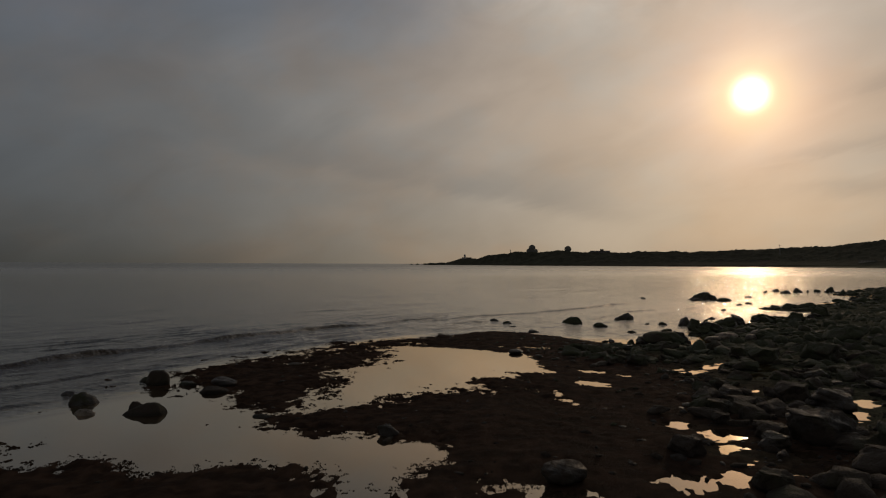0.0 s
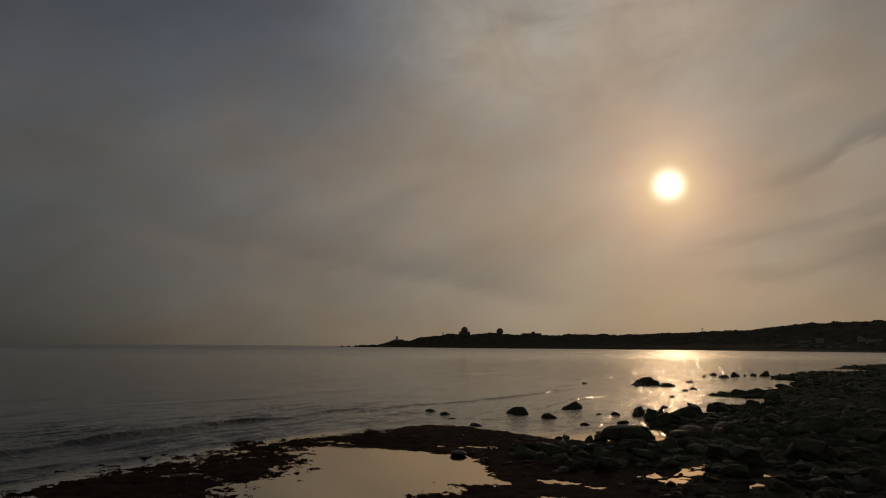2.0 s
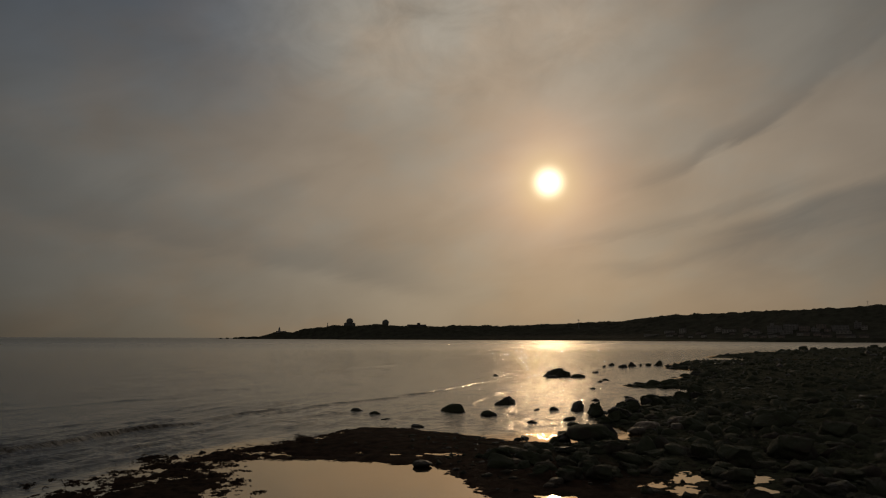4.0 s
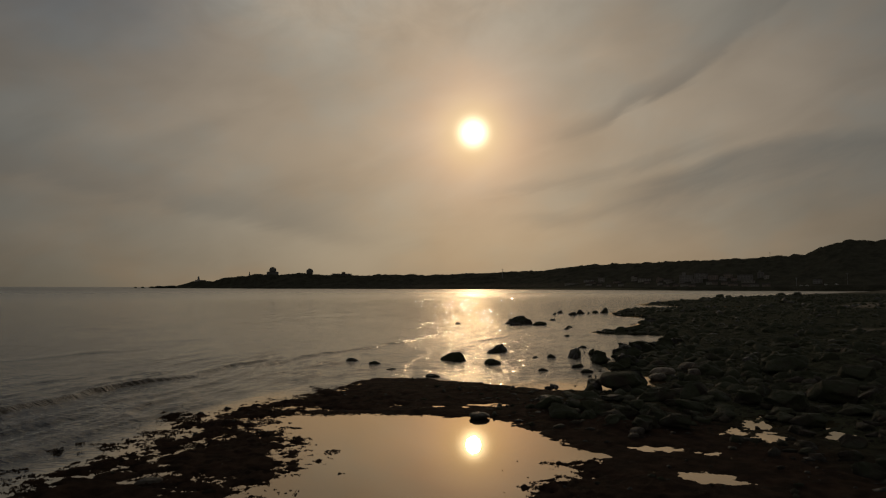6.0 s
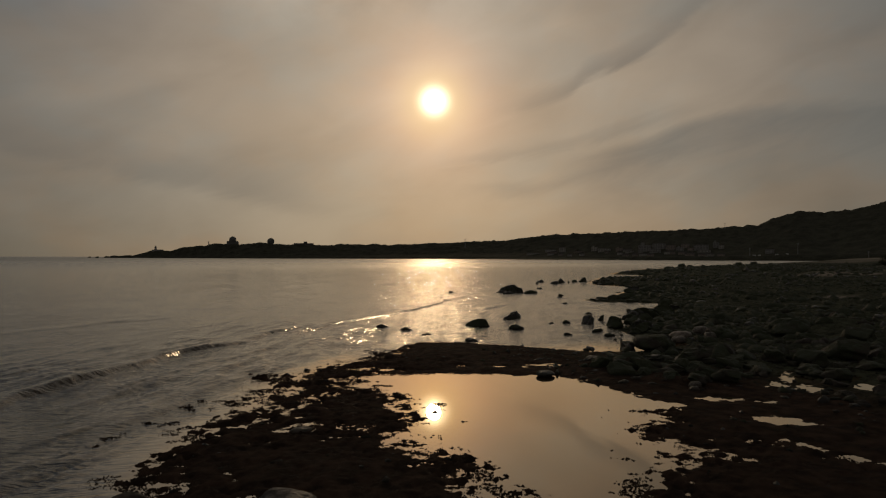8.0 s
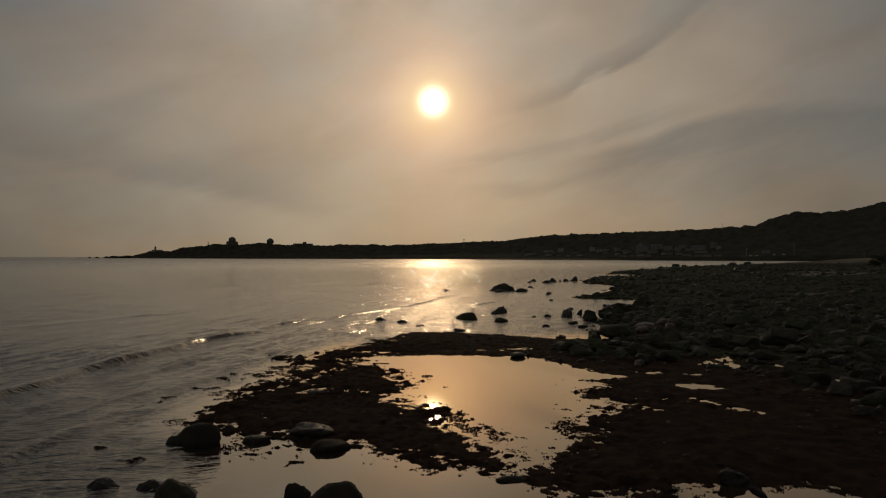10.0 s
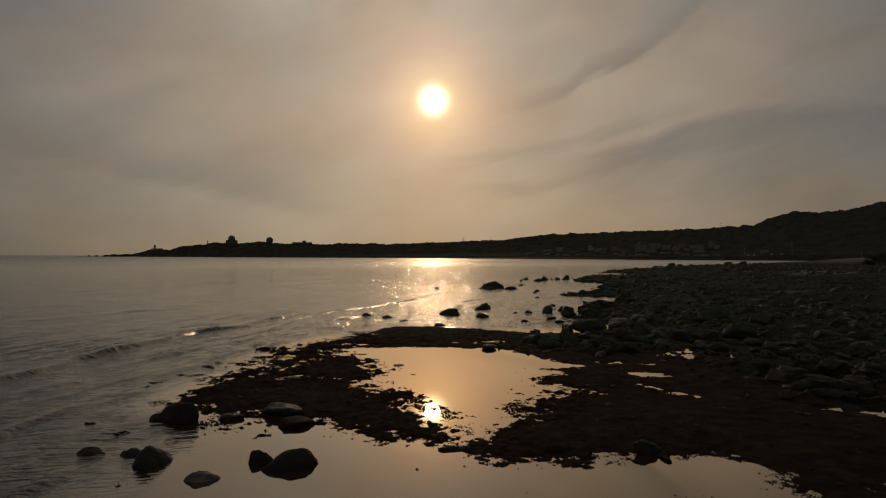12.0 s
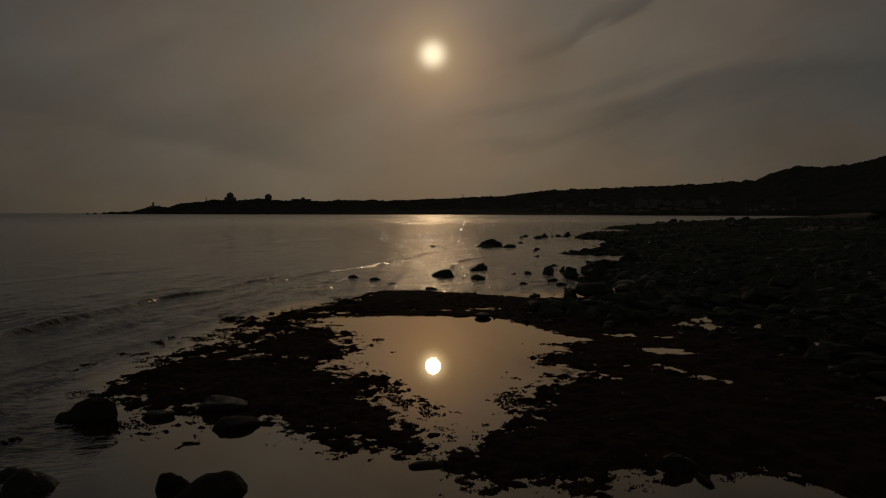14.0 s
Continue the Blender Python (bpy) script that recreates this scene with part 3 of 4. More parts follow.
def make_sea():
    xs = lines(-20.0, 36.0, 0.16, 0.05, 0.045, -4900, 4900)
    ys = lines(12.0, 84.0, 0.16, 0.08, 0.04, -4900, 4900)
    gx, gy = np.meshgrid(xs, ys)
    land = inside(gx, gy, SHORE)
    pool = inside(gx, gy, TIDE_POOL)
    # open water lies seaward of a line along the reef, the lee behind it is still
    open_sea = np.clip((-land - 0.4) / 2.6, 0, 1) * np.clip(((gy - 26) * 0.5 - gx - 2.0) / 4.0, 0, 1)
    open_sea = np.maximum(open_sea, np.clip(-land / 0.5 + 0.6, 0, 1) * np.clip((gy - 43) / 5, 0, 1) * np.clip((gx - 4) / 6, 0.3, 1))
    open_sea = np.maximum(open_sea, np.clip(-land / 3, 0, 1) * np.clip((gy - 44) / 6, 0, 1))
    ripple = np.where(pool > -1.0, 0.0, open_sea)
    # the wind roughens the water further out
    ripple = ripple * (1 + 0.35 * np.clip((np.hypot(gx, gy) - 300) / 900, 0, 1))
    z = ripple * (0.09 * fractal(gx * 0.9 - gy * 0.5, (gy * 0.9 + gx * 0.5) * 0.4, 5.0, 3, 3) + (0.06 + 0.07 * np.clip((18 + land) / 8, 0, 1)) * fractal(gx * 0.9 - gy * 0.5, (gy * 0.9 + gx * 0.5) * 0.35, 1.3, 3, 13))
    # short ripples of the swash
    swash = ripple * np.clip((15 + land) / 6, 0, 1) * np.clip((14 - gx) / 6, 0, 1)
    z = z + 0.020 * swash * fractal(gx * 0.30 - gy * 0.05, gy + gx * 0.25, 0.8, 2, 141)
    bay = ripple * np.clip((gx - 8) / 6, 0, 1) * np.clip((150 - gy) / 40, 0, 1)
    z = z + 0.035 * bay * fractal(gx * 0.30 - gy * 0.05, gy + gx * 0.2, 1.2, 3, 151)
    # broken little crests run shoreward of the rollers
    across, along = gx * 0.83 - gy * 0.56, gx * 0.56 + gy * 0.83
    crest = np.clip(1 - 5.0 * np.abs(fractal(across, along * 0.16, 1.3, 4, 29)), 0, 1) ** 1.5
    inner = (1 - 0.7 * np.clip((gy - 44) / 6, 0, 1) * np.clip((gx - 10) / 6, 0, 1)) * np.clip((26 + land) / 10, 0, 1) * np.clip(0.35 + 1.4 * fractal(gx, gy, 8.0, 2, 61), 0, 1)
    z = z + 0.16 * ripple * crest * inner
    foam = np.zeros(gx.shape)
    for points, height, half in ROLLERS:
        points = [Vector(p) for p in points]
        wob = 2.4 * fractal(gx, gy, 6.0, 3, 91) + 0.3 * fractal(gx, gy, 1.1, 3, 97)
        best, side = np.full(gx.shape, 1e9), np.zeros(gx.shape)
        for a, b in zip(points, points[1:]):
            d = b - a
            t = np.clip(((gx - a.x) * d.x + (gy - a.y) * d.y) / d.length_squared, 0, 1)
            ox, oy = gx - a.x - t * d.x, gy - a.y - t * d.y
            r = np.sqrt(ox * ox + oy * oy)
            sgn = (ox * d.y - oy * d.x) / d.length
            side = np.where(r < best, sgn, side)
            best = np.minimum(best, r)
        side = side + wob * 0.5
        end = np.exp(-np.maximum(0, best - np.abs(side) - 1.0) / 3)
        # steep towards the shore, gentle to seaward
        shape = np.where(side > 0, np.exp(-(side / (half * 0.55)) ** 2), np.exp(-(side / (half * 1.7)) ** 2))
        strength = np.clip(0.85 + 1.1 * fractal(gx, gy, 7.0, 3, 33), 0.25, 1.2) * end * np.clip(0.95 + 0.35 * fractal(across, along * 0.3, 1.6, 2, 55), 0.5, 1.3)
        z = z + 0.7 * height * shape * strength * np.clip(-land / 2 + 0.3, 0, 1)
        foam = np.maximum(foam, 0.16 * np.clip(height / 0.3, 0, 1) * strength * np.exp(-((side - 0.7 * half) / (1.1 * half)) ** 2))
    # streaks of spent foam between the rollers and the reef
    spent = np.clip((11 + land) / 5, 0, 1) * ripple * np.clip(1.4 - 9 * np.abs(fractal(across, along * 0.14, 1.5, 4, 131)), 0, 1) * np.clip(0.2 + 2.0 * fractal(gx, gy, 5.0, 3, 137), 0, 1)
    foam = np.maximum(foam, 0.22 * spent)
    # to the right the tint stands for the mirrored glow near the sun
    ob = sheet("sea", xs, ys, z, WATER, (("ripple", ripple), ("foam", np.clip(foam, 0, 1)), ("stain_glow", np.clip(np.maximum(pool / 1.5 + 0.8, (gx + 1.5) / 5), 0, 1))))
    tagged(ob, "calm grey-gold sea with low rollers and still tide pools", "water", kind="structure")


make_ground()
make_sea()


# ---- far coast ----
CREST_AZ = [-3, -0.7, 0.5, 1.0, 1.7, 2.1, 2.9, 3.25, 3.6, 4.1, 4.45, 4.9, 5.4, 6.4, 6.8, 7.7, 9.0, 9.7, 10.3, 11.2, 11.7, 12.4, 14.0, 14.8, 16.4, 18.2, 21.0, 21.6, 24.5, 26.5, 29, 31.5, 34, 37, 41, 44.5, 47, 50.6, 52, 53.4, 55, 57, 59, 66, 78, 95, 125, 150]
CREST_H = [0.0, 0.5, 3, 8.4, 15, 20.6, 22, 20.6, 20.5, 26, 31.6, 31.5, 34.4, 36, 39.5, 40, 36.6, 40.2, 44.2, 41, 39.4, 38, 35.6, 34.8, 36, 38, 34.5, 36.6, 38.4, 40, 42, 45, 53, 56, 57, 58, 59, 63, 77, 85, 82, 86, 97, 115, 90, 60, 35, 10]


def headland_shape(deg, dist=None, t=None):
    """Ground and crown heights of the ridge at bearings and distances; t runs from 0 at the shore to 1 on the crest."""
    shore = np.interp(deg, [-3, -0.7, 3, 9, 15, 26, 37, 43, 46, 50, 55, 60, 70, 100, 150], [2160, 2150, 2090, 1850, 1750, 1600, 1400, 1240, 1230, 1225, 1215, 1180, 1050, 700, 500])
    deep = np.interp(deg, [-3, 3, 9, 20, 35, 50, 60, 150], [20, 60, 120, 200, 330, 350, 420, 400])
    top = np.interp(deg, CREST_AZ, CREST_H)
    top = top * (shore + deep) / np.interp(deg, [-3, 9, 26, 37, 46, 60, 150], [2150, 1900, 1650, 1500, 1350, 1300, 1000])
    if t is None:
        t = (dist - shore) / deep
    dist = shore + t * deep
    rise = np.where(t < 1, 0.10 * np.clip(t / 0.06, 0, 1) + 0.90 * np.clip((t - 0.12) / 0.88, 0, 1) ** 1.15, np.clip(1 - 0.25 * (t - 1) ** 2, 0.3, 1))
    wood = np.clip((t - 0.2) / 0.2, 0, 1) * np.clip((deg - 1.5) / 3, 0.15, 0.8)
    return dist, -3 + 3.5 * np.clip(t / 0.03, 0, 1) + top * rise - 3.2 * wood, wood


def headland_height(az, dist):
    return float(headland_shape(np.array([float(az)]), np.array([float(dist)]))[1][0])


def make_headland():
    """The wooded ridge round the bay, from the low point by the lighthouse to the hills behind the village."""
    az = np.radians(np.concatenate([np.arange(-3, 61, 0.06), np.arange(61, 150, 0.5)]))
    t = np.concatenate([np.linspace(0, 1, 52), np.linspace(1.03, 1.3, 9), np.linspace(1.4, 2.2, 8)])
    ga, gt = np.meshgrid(az, t)
    dist, z, wood = headland_shape(np.degrees(ga), t=gt)
    x, y = dist * np.sin(ga), dist * np.cos(ga)
    # crowns of the wood: rounded bumps with a few taller trees
    crowns = np.abs(fractal(x, y, 13.0, 3, 7)) * 11 + np.clip(fractal(x, y, 24.0, 2, 19) - 0.05, 0, 1) * 16
    z = z + (crowns * np.interp(np.degrees(ga), [8, 34], [0.45, 0.6]) - np.interp(np.degrees(ga), [8, 34], [0.2, 0.9])) * wood
    me_ob = sheet("headland", np.arange(len(az)), np.arange(len(t)), z, WOOD_FAR)
    co = np.stack([x, y, z], -1).reshape(-1, 3)
    me_ob.data.vertices.foreach_set("co", co.ravel())
    me_ob.data.flip_normals()
    me_ob.data.update()
    tagged(me_ob, "dark wooded headland and hills round the bay", "hills", kind="structure")


make_headland()


# ---- helpers for things ----
def part(name, bm, mat, parent=None, label="", smooth=False):
    """Links a bmesh as one mesh object, under a thing or a part where one is given."""
    me = bpy.data.meshes.new(name)
    bm.to_mesh(me)
    bm.free()
    if smooth:
        me.polygons.foreach_set("use_smooth", np.ones(len(me.polygons), bool))
    me.materials.append(mat)
    ob = new(name, me)
    ob.parent = parent
    return tagged(ob, label) if label else ob


def thing(name, m, label, category, group=""):
    ob = new(name)
    ob.matrix_basis = m
    return tagged(ob, label, category, group)


def box(bm, x0, y0, z0, x1, y1, z1, bevel=0.0):
    made = bmesh.ops.create_cube(bm, size=1.0, matrix=Matrix.Translation(((x0 + x1) / 2, (y0 + y1) / 2, (z0 + z1) / 2)) @ Matrix.Diagonal((x1 - x0, y1 - y0, z1 - z0, 1)))
    if bevel:
        edges = {e for v in made["verts"] for e in v.link_edges}
        bmesh.ops.bevel(bm, geom=list(edges), offset=bevel, segments=2, affect="EDGES")


def post(bm, z0, z1, r0, r1, sides=12, x=0.0, y=0.0):
    bmesh.ops.create_cone(bm, cap_ends=True, segments=sides, radius1=r0, radius2=r1, depth=z1 - z0, matrix=Matrix.Translation((x, y, (z0 + z1) / 2)))


def boulder_mesh(name, seed, detail, lumps, mat, lean=0.0, flat=0.55, taper=0.0, near=0.34, faces=5):
    """A worn boulder about 1 m across with its base at z = 0: rounded lumps, some flatter faces, an undercut foot."""
    bm = bmesh.new()
    bmesh.ops.create_icosphere(bm, subdivisions=detail, radius=0.5)
    rng = random.Random(seed)
    cuts = [(Vector((rng.uniform(-1, 1), rng.uniform(-1, 1), rng.uniform(-0.2, 1))).normalized(), rng.uniform(near, 0.44)) for _ in range(faces)]
    cuts.append((Vector((rng.uniform(-0.3, 0.3), rng.uniform(-0.3, 0.3), 1)).normalized(), rng.uniform(0.22, 0.32)))
    shift = Vector((seed * 3.7, seed * 1.3, seed * 0.7))
    for v in bm.verts:
        p = v.co.copy()
        for way, far in cuts:
            over = p.dot(way) - far
            if over > 0:
                p -= way * over * flat
        p *= 1 + lumps * noise.noise(v.co * 2.1 + shift) + 0.35 * lumps * noise.noise(v.co * 5.3 + shift)
        p += v.co.normalized() * (0.030 * noise.noise(v.co * 9 + shift) + 0.020 * noise.noise(v.co * 19 + shift)) * min(1.0, 4 * lumps)
        p.x += lean * p.z
        p.y *= 1 + taper * p.x
        p.z *= 1 + taper * p.x
        v.co = p
    low, top = min(v.co.z for v in bm.verts), max(v.co.z for v in bm.verts)
    for v in bm.verts:
        v.co.z = (v.co.z - low) / (top - low)
        if v.co.z < 0.3:
            v.co.x *= 1 - 0.5 * (0.3 - v.co.z)
            v.co.y *= 1 - 0.5 * (0.3 - v.co.z)
    me = bpy.data.meshes.new(name)
    bm.to_mesh(me)
    bm.free()
    me.polygons.foreach_set("use_smooth", np.ones(len(me.polygons), bool))
    me.materials.append(mat)
    return me


def height_at(x, y):
    return float(ground_height(np.array([x]), np.array([y]))[0])


# ---- boulders that stand on their own ----
SHAPES_WET = [boulder_mesh("boulder", 3 + k, 4, 0.20, ROCK_WET, (-0.15, 0.0, 0.12, 0.2)[k % 4], 0.55, 0.0, 0.34, 5) for k in range(8)]
SHAPES_WET.append(boulder_mesh("boulder", 7, 4, 0.16, ROCK_WET, 0.15, 0.2, 0.8))
SHAPES_CRAG = [boulder_mesh("boulder", 90 + k, 4, 0.50, ROCK_WET, (0.2, -0.25, 0.1)[k % 3], 1.0, (0.3, -0.3)[k % 2], 0.20, 11) for k in range(6)]
SHAPE_PALE = boulder_mesh("boulder", 31, 4, 0.16, ROCK_PALE, 0.0, 0.2)


def boulder(x, y, length, width, high, turn, shape, label, group=""):
    """A boulder sunk a little into the reef or the sea bed; high counts from the water or the reef."""
    ground = height_at(x, y)
    base = min(ground - 0.06, -0.05)
    ob = new("boulder", SHAPES_CRAG[shape - 20] if shape >= 20 else SHAPES_WET[shape] if shape >= 0 else SHAPE_PALE)
    ob.matrix_basis = pose(x, y, base, 0, 0, turn) @ Matrix.Diagonal((length, width, high + max(ground, 0) - base, 1))
    return tagged(ob, label, "boulder", group)


STILL = "dark wet boulder standing in still shallow water"
for x, y, length, width, high, turn, shape in (
        (-3.55, 18.25, 1.1, 0.85, 0.34, 10, 0), (-6.45, 19.4, 1.35, 1.1, 0.50, 20, 4),
        (-7.1, 20.8, 1.2, 0.7, 0.20, 10, 3), (-8.2, 21.3, 1.1, 0.7, 0.22, -10, 7), (-5.38, 24.6, 1.35, 1.15, 0.72, -25, 1), (-6.05, 24.85, 0.8, 0.7, 0.32, 0, 5),
        (-3.6, 24.1, 0.9, 0.65, 0.20, -10, 7), (-1.75, 24.0, 1.5, 1.0, 0.42, -25, 0), (-1.6, 22.1, 1.35, 0.85, 0.30, 10, 0), (2.15, 16.9, 1.0, 0.5, 0.10, -20, 4)):
    boulder(x, y, length, width, high, turn, shape, STILL, "boulders in the still water")
boulder(-3.24, 17.4, 2.35, 1.25, 0.46, 6, 8, "large smooth grey boulder in still shallow water", "boulders in the still water")
boulder(-5.4, 17.4, 1.28, 0.9, 0.22, -20, -1, "pale smooth slab of stone in still water", "boulders in the still water")
boulder(7.45, 14.1, 0.85, 0.7, 0.40, 150, 20, "dark angular rock at the edge of the reef", "rocks at the reef edge")
boulder(7.55, 13.3, 0.9, 0.22, 0.10, 72, 7, "narrow finger of rock beside a dark rock", "rocks at the reef edge")
boulder(14.8, 36.7, 1.0, 0.9, 0.30, 0, 2, "round dark boulder at the edge of the tide pool", "rocks at the reef edge")
boulder(13.0, 8.75, 1.45, 1.1, 0.58, 20, 5, "grey rounded boulder on the brown weed reef", "rocks at the reef edge")
boulder(0.4, 31.2, 0.9, 0.6, 0.12, 0, -1, "pale flat stone lying on the weed mat", "rocks at the reef edge")
SEA = "dark wet boulder standing in the rippled shallows"
for x, y, length, width, high, turn, shape in (
        (23.36, 59.74, 1.9, 1.5, 0.95, -20, 1), (30.4, 64.94, 2.4, 1.6, 1.0, 10, 20), (25.61, 56.89, 1.3, 1.0, 0.50, 0, 7), (34.6, 58.3, 2.4, 1.7, 1.15, 20, 22),
        (37.57, 60.23, 1.0, 0.9, 0.65, 0, 23), (32.86, 59.31, 1.1, 0.8, 0.35, 0, 4), (15.46, 62.94, 1.1, 0.8, 0.35, 0, 7), (16.7, 59.99, 1.3, 0.9, 0.30, -20, 4),
        (16.81, 56.25, 1.6, 0.7, 0.16, -30, 3), (18.06, 51.08, 0.9, 0.6, 0.28, -20, 0), (30.83, 52.29, 0.95, 0.7, 0.32, 0, 1), (29.71, 49.47, 0.9, 0.7, 0.25, 0, 7),
        (27.45, 51.69, 1.1, 0.6, 0.16, -15, 4), (35.53, 55.4, 1.2, 0.8, 0.3, 0, 5), (31.23, 59.6, 1.0, 0.6, 0.2, 0, 2), (55.82, 107, 4.0, 2.6, 1.7, -20, 24), (58.19, 104.5, 2.6, 1.8, 0.7, 0, 3),
        (53.57, 103.9, 2.0, 1.3, 0.55, 0, 7), (55.45, 91.93, 1.3, 0.9, 0.4, 0, 2), (48.21, 80.82, 1.0, 0.7, 0.28, 0, 1), (59.34, 96.95, 1.4, 0.9, 0.3, 0, 4),
        (67.97, 116, 1.4, 1.0, 0.4, 0, 5), (46.89, 111.9, 1.3, 0.9, 0.3, 0, 0), (40.61, 66.15, 1.3, 1.0, 0.35, 0, 6),
        (81.46, 137.4, 1.7, 1.3, 0.6, 10, 23), (84.63, 134.5, 2.0, 1.5, 0.9, 0, 1), (89.8, 138.6, 2.3, 1.8, 1.3, 0, 21), (87.74, 144.7, 1.6, 1.3, 0.8, 0, 2), (92.6, 140.2, 1.3, 1.0, 0.7, 30, 25), (95.6, 141.7, 1.6, 1.3, 0.8, 30, 7), (99.09, 142.7, 2.6, 2.0, 1.5, 0, 22)):
    boulder(x, y, length * 1.15, width, high * 0.85, turn, shape, SEA, "boulders in the shallows")
for x, y, size, high in ((310, 318, 5.5, 2.2), (320, 321, 4.0, 1.4), (393, 346, 5.5, 2.4), (405, 343, 6.0, 2.6)):
    boulder(x, y, size, size * 0.7, high, 0, 1, "large dark boulder on the tip of the far reef", "boulders on the far reef")

# ---- boulder field on the upper shore ----
FIELD = [(15.0, -13.0), (16.6, 3.5), (18.4, 11.0), (20.5, 18.0), (23.0, 24.2), (22.4, 30.1), (17.6, 34.1), (18.0, 38.1), (22.0, 41.0), (27.5, 41.6), (30.8, 43.5), (31.8, 49.5), (34.1, 52.9),
         (39.3, 57.8), (46.7, 64.8), (56.5, 71.5), (61.5, 76.0), (55.5, 82.0), (56.0, 85.6), (65.0, 90.0), (81.0, 104.0), (90.5, 112.0), (92.5, 129.0), (102.0, 142.0), (123.0, 165.0), (153.0, 172.0), (163.0, 206.0), (300.0, 306.0), (430.0, 375.0), (520.0, 330.0), (330.0, 100.0), (120.0, -13.0)]


def scatter(count, low, high, bounds, seed, spare=0.36):
    """Places and sizes for boulders in the field, the larger ones first, none inside another."""
    rng = np.random.RandomState(seed)
    x0, y0, x1, y1 = bounds
    x, y = rng.uniform(x0, x1, count * 6), rng.uniform(y0, y1, count * 6)
    land, _ = shore_distance(x, y)
    size = low + (high - low) * rng.uniform(0, 1, len(x)) ** 5.0
    # thickest along the edge of the field, thinner and patchy further in
    deep = inside(x, y, FIELD)
    patch = fractal(x, y, 7.0, 3, 15) + rng.uniform(-0.3, 0.3, len(x)) + 0.45 * np.exp(-deep / 7.0)
    keep = (deep > 0) & (land > 0.05 + 0.5 * size) & (patch > -0.16) & ((size > 0.45) | (rng.uniform(0, 1, len(x)) < 0.85))
    x, y, size = x[keep][:count], y[keep][:count], size[keep][:count]
    order = np.argsort(-size)
    x, y, size = x[order], y[order], size[order]
    grid, chosen = {}, []
    for k in range(len(x)):
        cell = (int(x[k] // 2.5), int(y[k] // 2.5))
        near = [j for a in (-1, 0, 1) for b in (-1, 0, 1) for j in grid.get((cell[0] + a, cell[1] + b), ())]
        if all((x[k] - x[j]) ** 2 + (y[k] - y[j]) ** 2 > (spare * (size[k] + size[j])) ** 2 for j in near):
            grid.setdefault(cell, []).append(k)
            chosen.append(k)
    return x[chosen], y[chosen], size[chosen]


BLOCKS = [boulder_mesh("boulder", 130 + k, 4, 0.50, ROCK_DRY, (0.0, 0.12, -0.12)[k % 3], 0.9, 0.0, 0.26, 10) for k in range(5)]
EDGE = "large dark craggy boulder heaped at the water's edge"
edge_rng = random.Random(77)


def along_line(points, f):
    f = f * (len(points) - 1)
    p, q = Vector(points[int(f)]), Vector(points[min(len(points) - 1, int(f) + 1)])
    return p.lerp(q, f - int(f))


EDGE_LINE = [(24.5, 42.2), (27.0, 42.6), (29.5, 44.5), (32.0, 48.0), (32.8, 52.0), (36.5, 55.0), (39.5, 57.5), (45.5, 63.4), (51.0, 67.2), (57.0, 72.2)]
SPIT_LINE = [(56.0, 80.5), (57.0, 84.5), (66.0, 90.5), (81.0, 104.0), (90.5, 113.0), (92.0, 128.0), (101.0, 142.0), (112.0, 152.0), (123.0, 165.0), (136.0, 169.0)]
for k in range(34):
    w = along_line(EDGE_LINE, k / 34) + Vector((edge_rng.uniform(-0.8, 2.2), edge_rng.uniform(-1.8, 0.7)))
    size = edge_rng.uniform(0.7, 2.7)
    if (w - Vector((30.4, 44.5))).length < 2.5:
        continue
    boulder(w.x, w.y, size, size * edge_rng.uniform(0.6, 0.9), size * edge_rng.uniform(0.30, 0.55), edge_rng.uniform(0, 180), 20 + edge_rng.randrange(6), EDGE, "boulders at the water's edge")
for k in range(30):
    w = along_line(EDGE_LINE, k / 30) + Vector((edge_rng.uniform(-3.4, 0.2), edge_rng.uniform(0.0, 2.6)))
    size = 0.3 + 0.8 * edge_rng.random() ** 2
    if (w - Vector((30.4, 44.5))).length < 1.9:
        continue
    boulder(w.x, w.y, size, size * edge_rng.uniform(0.6, 0.9), size * edge_rng.uniform(0.10, 0.26), edge_rng.uniform(0, 180), 20 + edge_rng.randrange(6), SEA, "boulders in the shallows")
for k in range(44):
    w = along_line(SPIT_LINE, edge_rng.random()) + Vector((edge_rng.uniform(-2.5, 4.0), edge_rng.uniform(-2.5, 1.5)))
    size = 0.7 + 2.0 * edge_rng.random() ** 2
    boulder(w.x, w.y, size * 1.3, size * edge_rng.uniform(0.6, 0.9), size * edge_rng.uniform(0.18, 0.36), edge_rng.uniform(0, 180), 20 + edge_rng.randrange(6), "dark wet boulder on a low spit of the reef", "boulders on the spits")
# the large rounded block that shuts off the inlet
boulder(26.75, 41.5, 3.0, 2.2, 1.10, 15, 1, EDGE, "boulders at the water's edge")

# the pale colour carries the light and sheen on these wet stones
for x, y, length, width, high, turn in ((31.9, 44.3, 1.5, 1.0, 0.42, 20), (33.6, 45.8, 1.9, 1.2, 0.50, -10), (36.9, 46.9, 1.9, 1.1, 0.50, 25), (29.0, 42.9, 1.1, 0.8, 0.30, 0), (35.0, 44.2, 1.2, 0.9, 0.36, 60)):
    boulder(x, y, length, width, high, turn, -1, "grey rounded boulder with a wet sheen beside the inlet", "grey boulders beside the inlet")
for x, y, length, width, high, turn in ((19.5, 35.9, 1.1, 0.6, 0.20, -10), (19.5, 30.9, 0.8, 0.6, 0.26, 30), (18.9, 30.4, 0.5, 0.4, 0.16, 0), (24.6, 37.0, 0.8, 0.5, 0.2, 40)):
    boulder(x, y, length, width, high, turn, -1, "grey rounded stone lying where field and reef meet", "rocks at the reef edge")

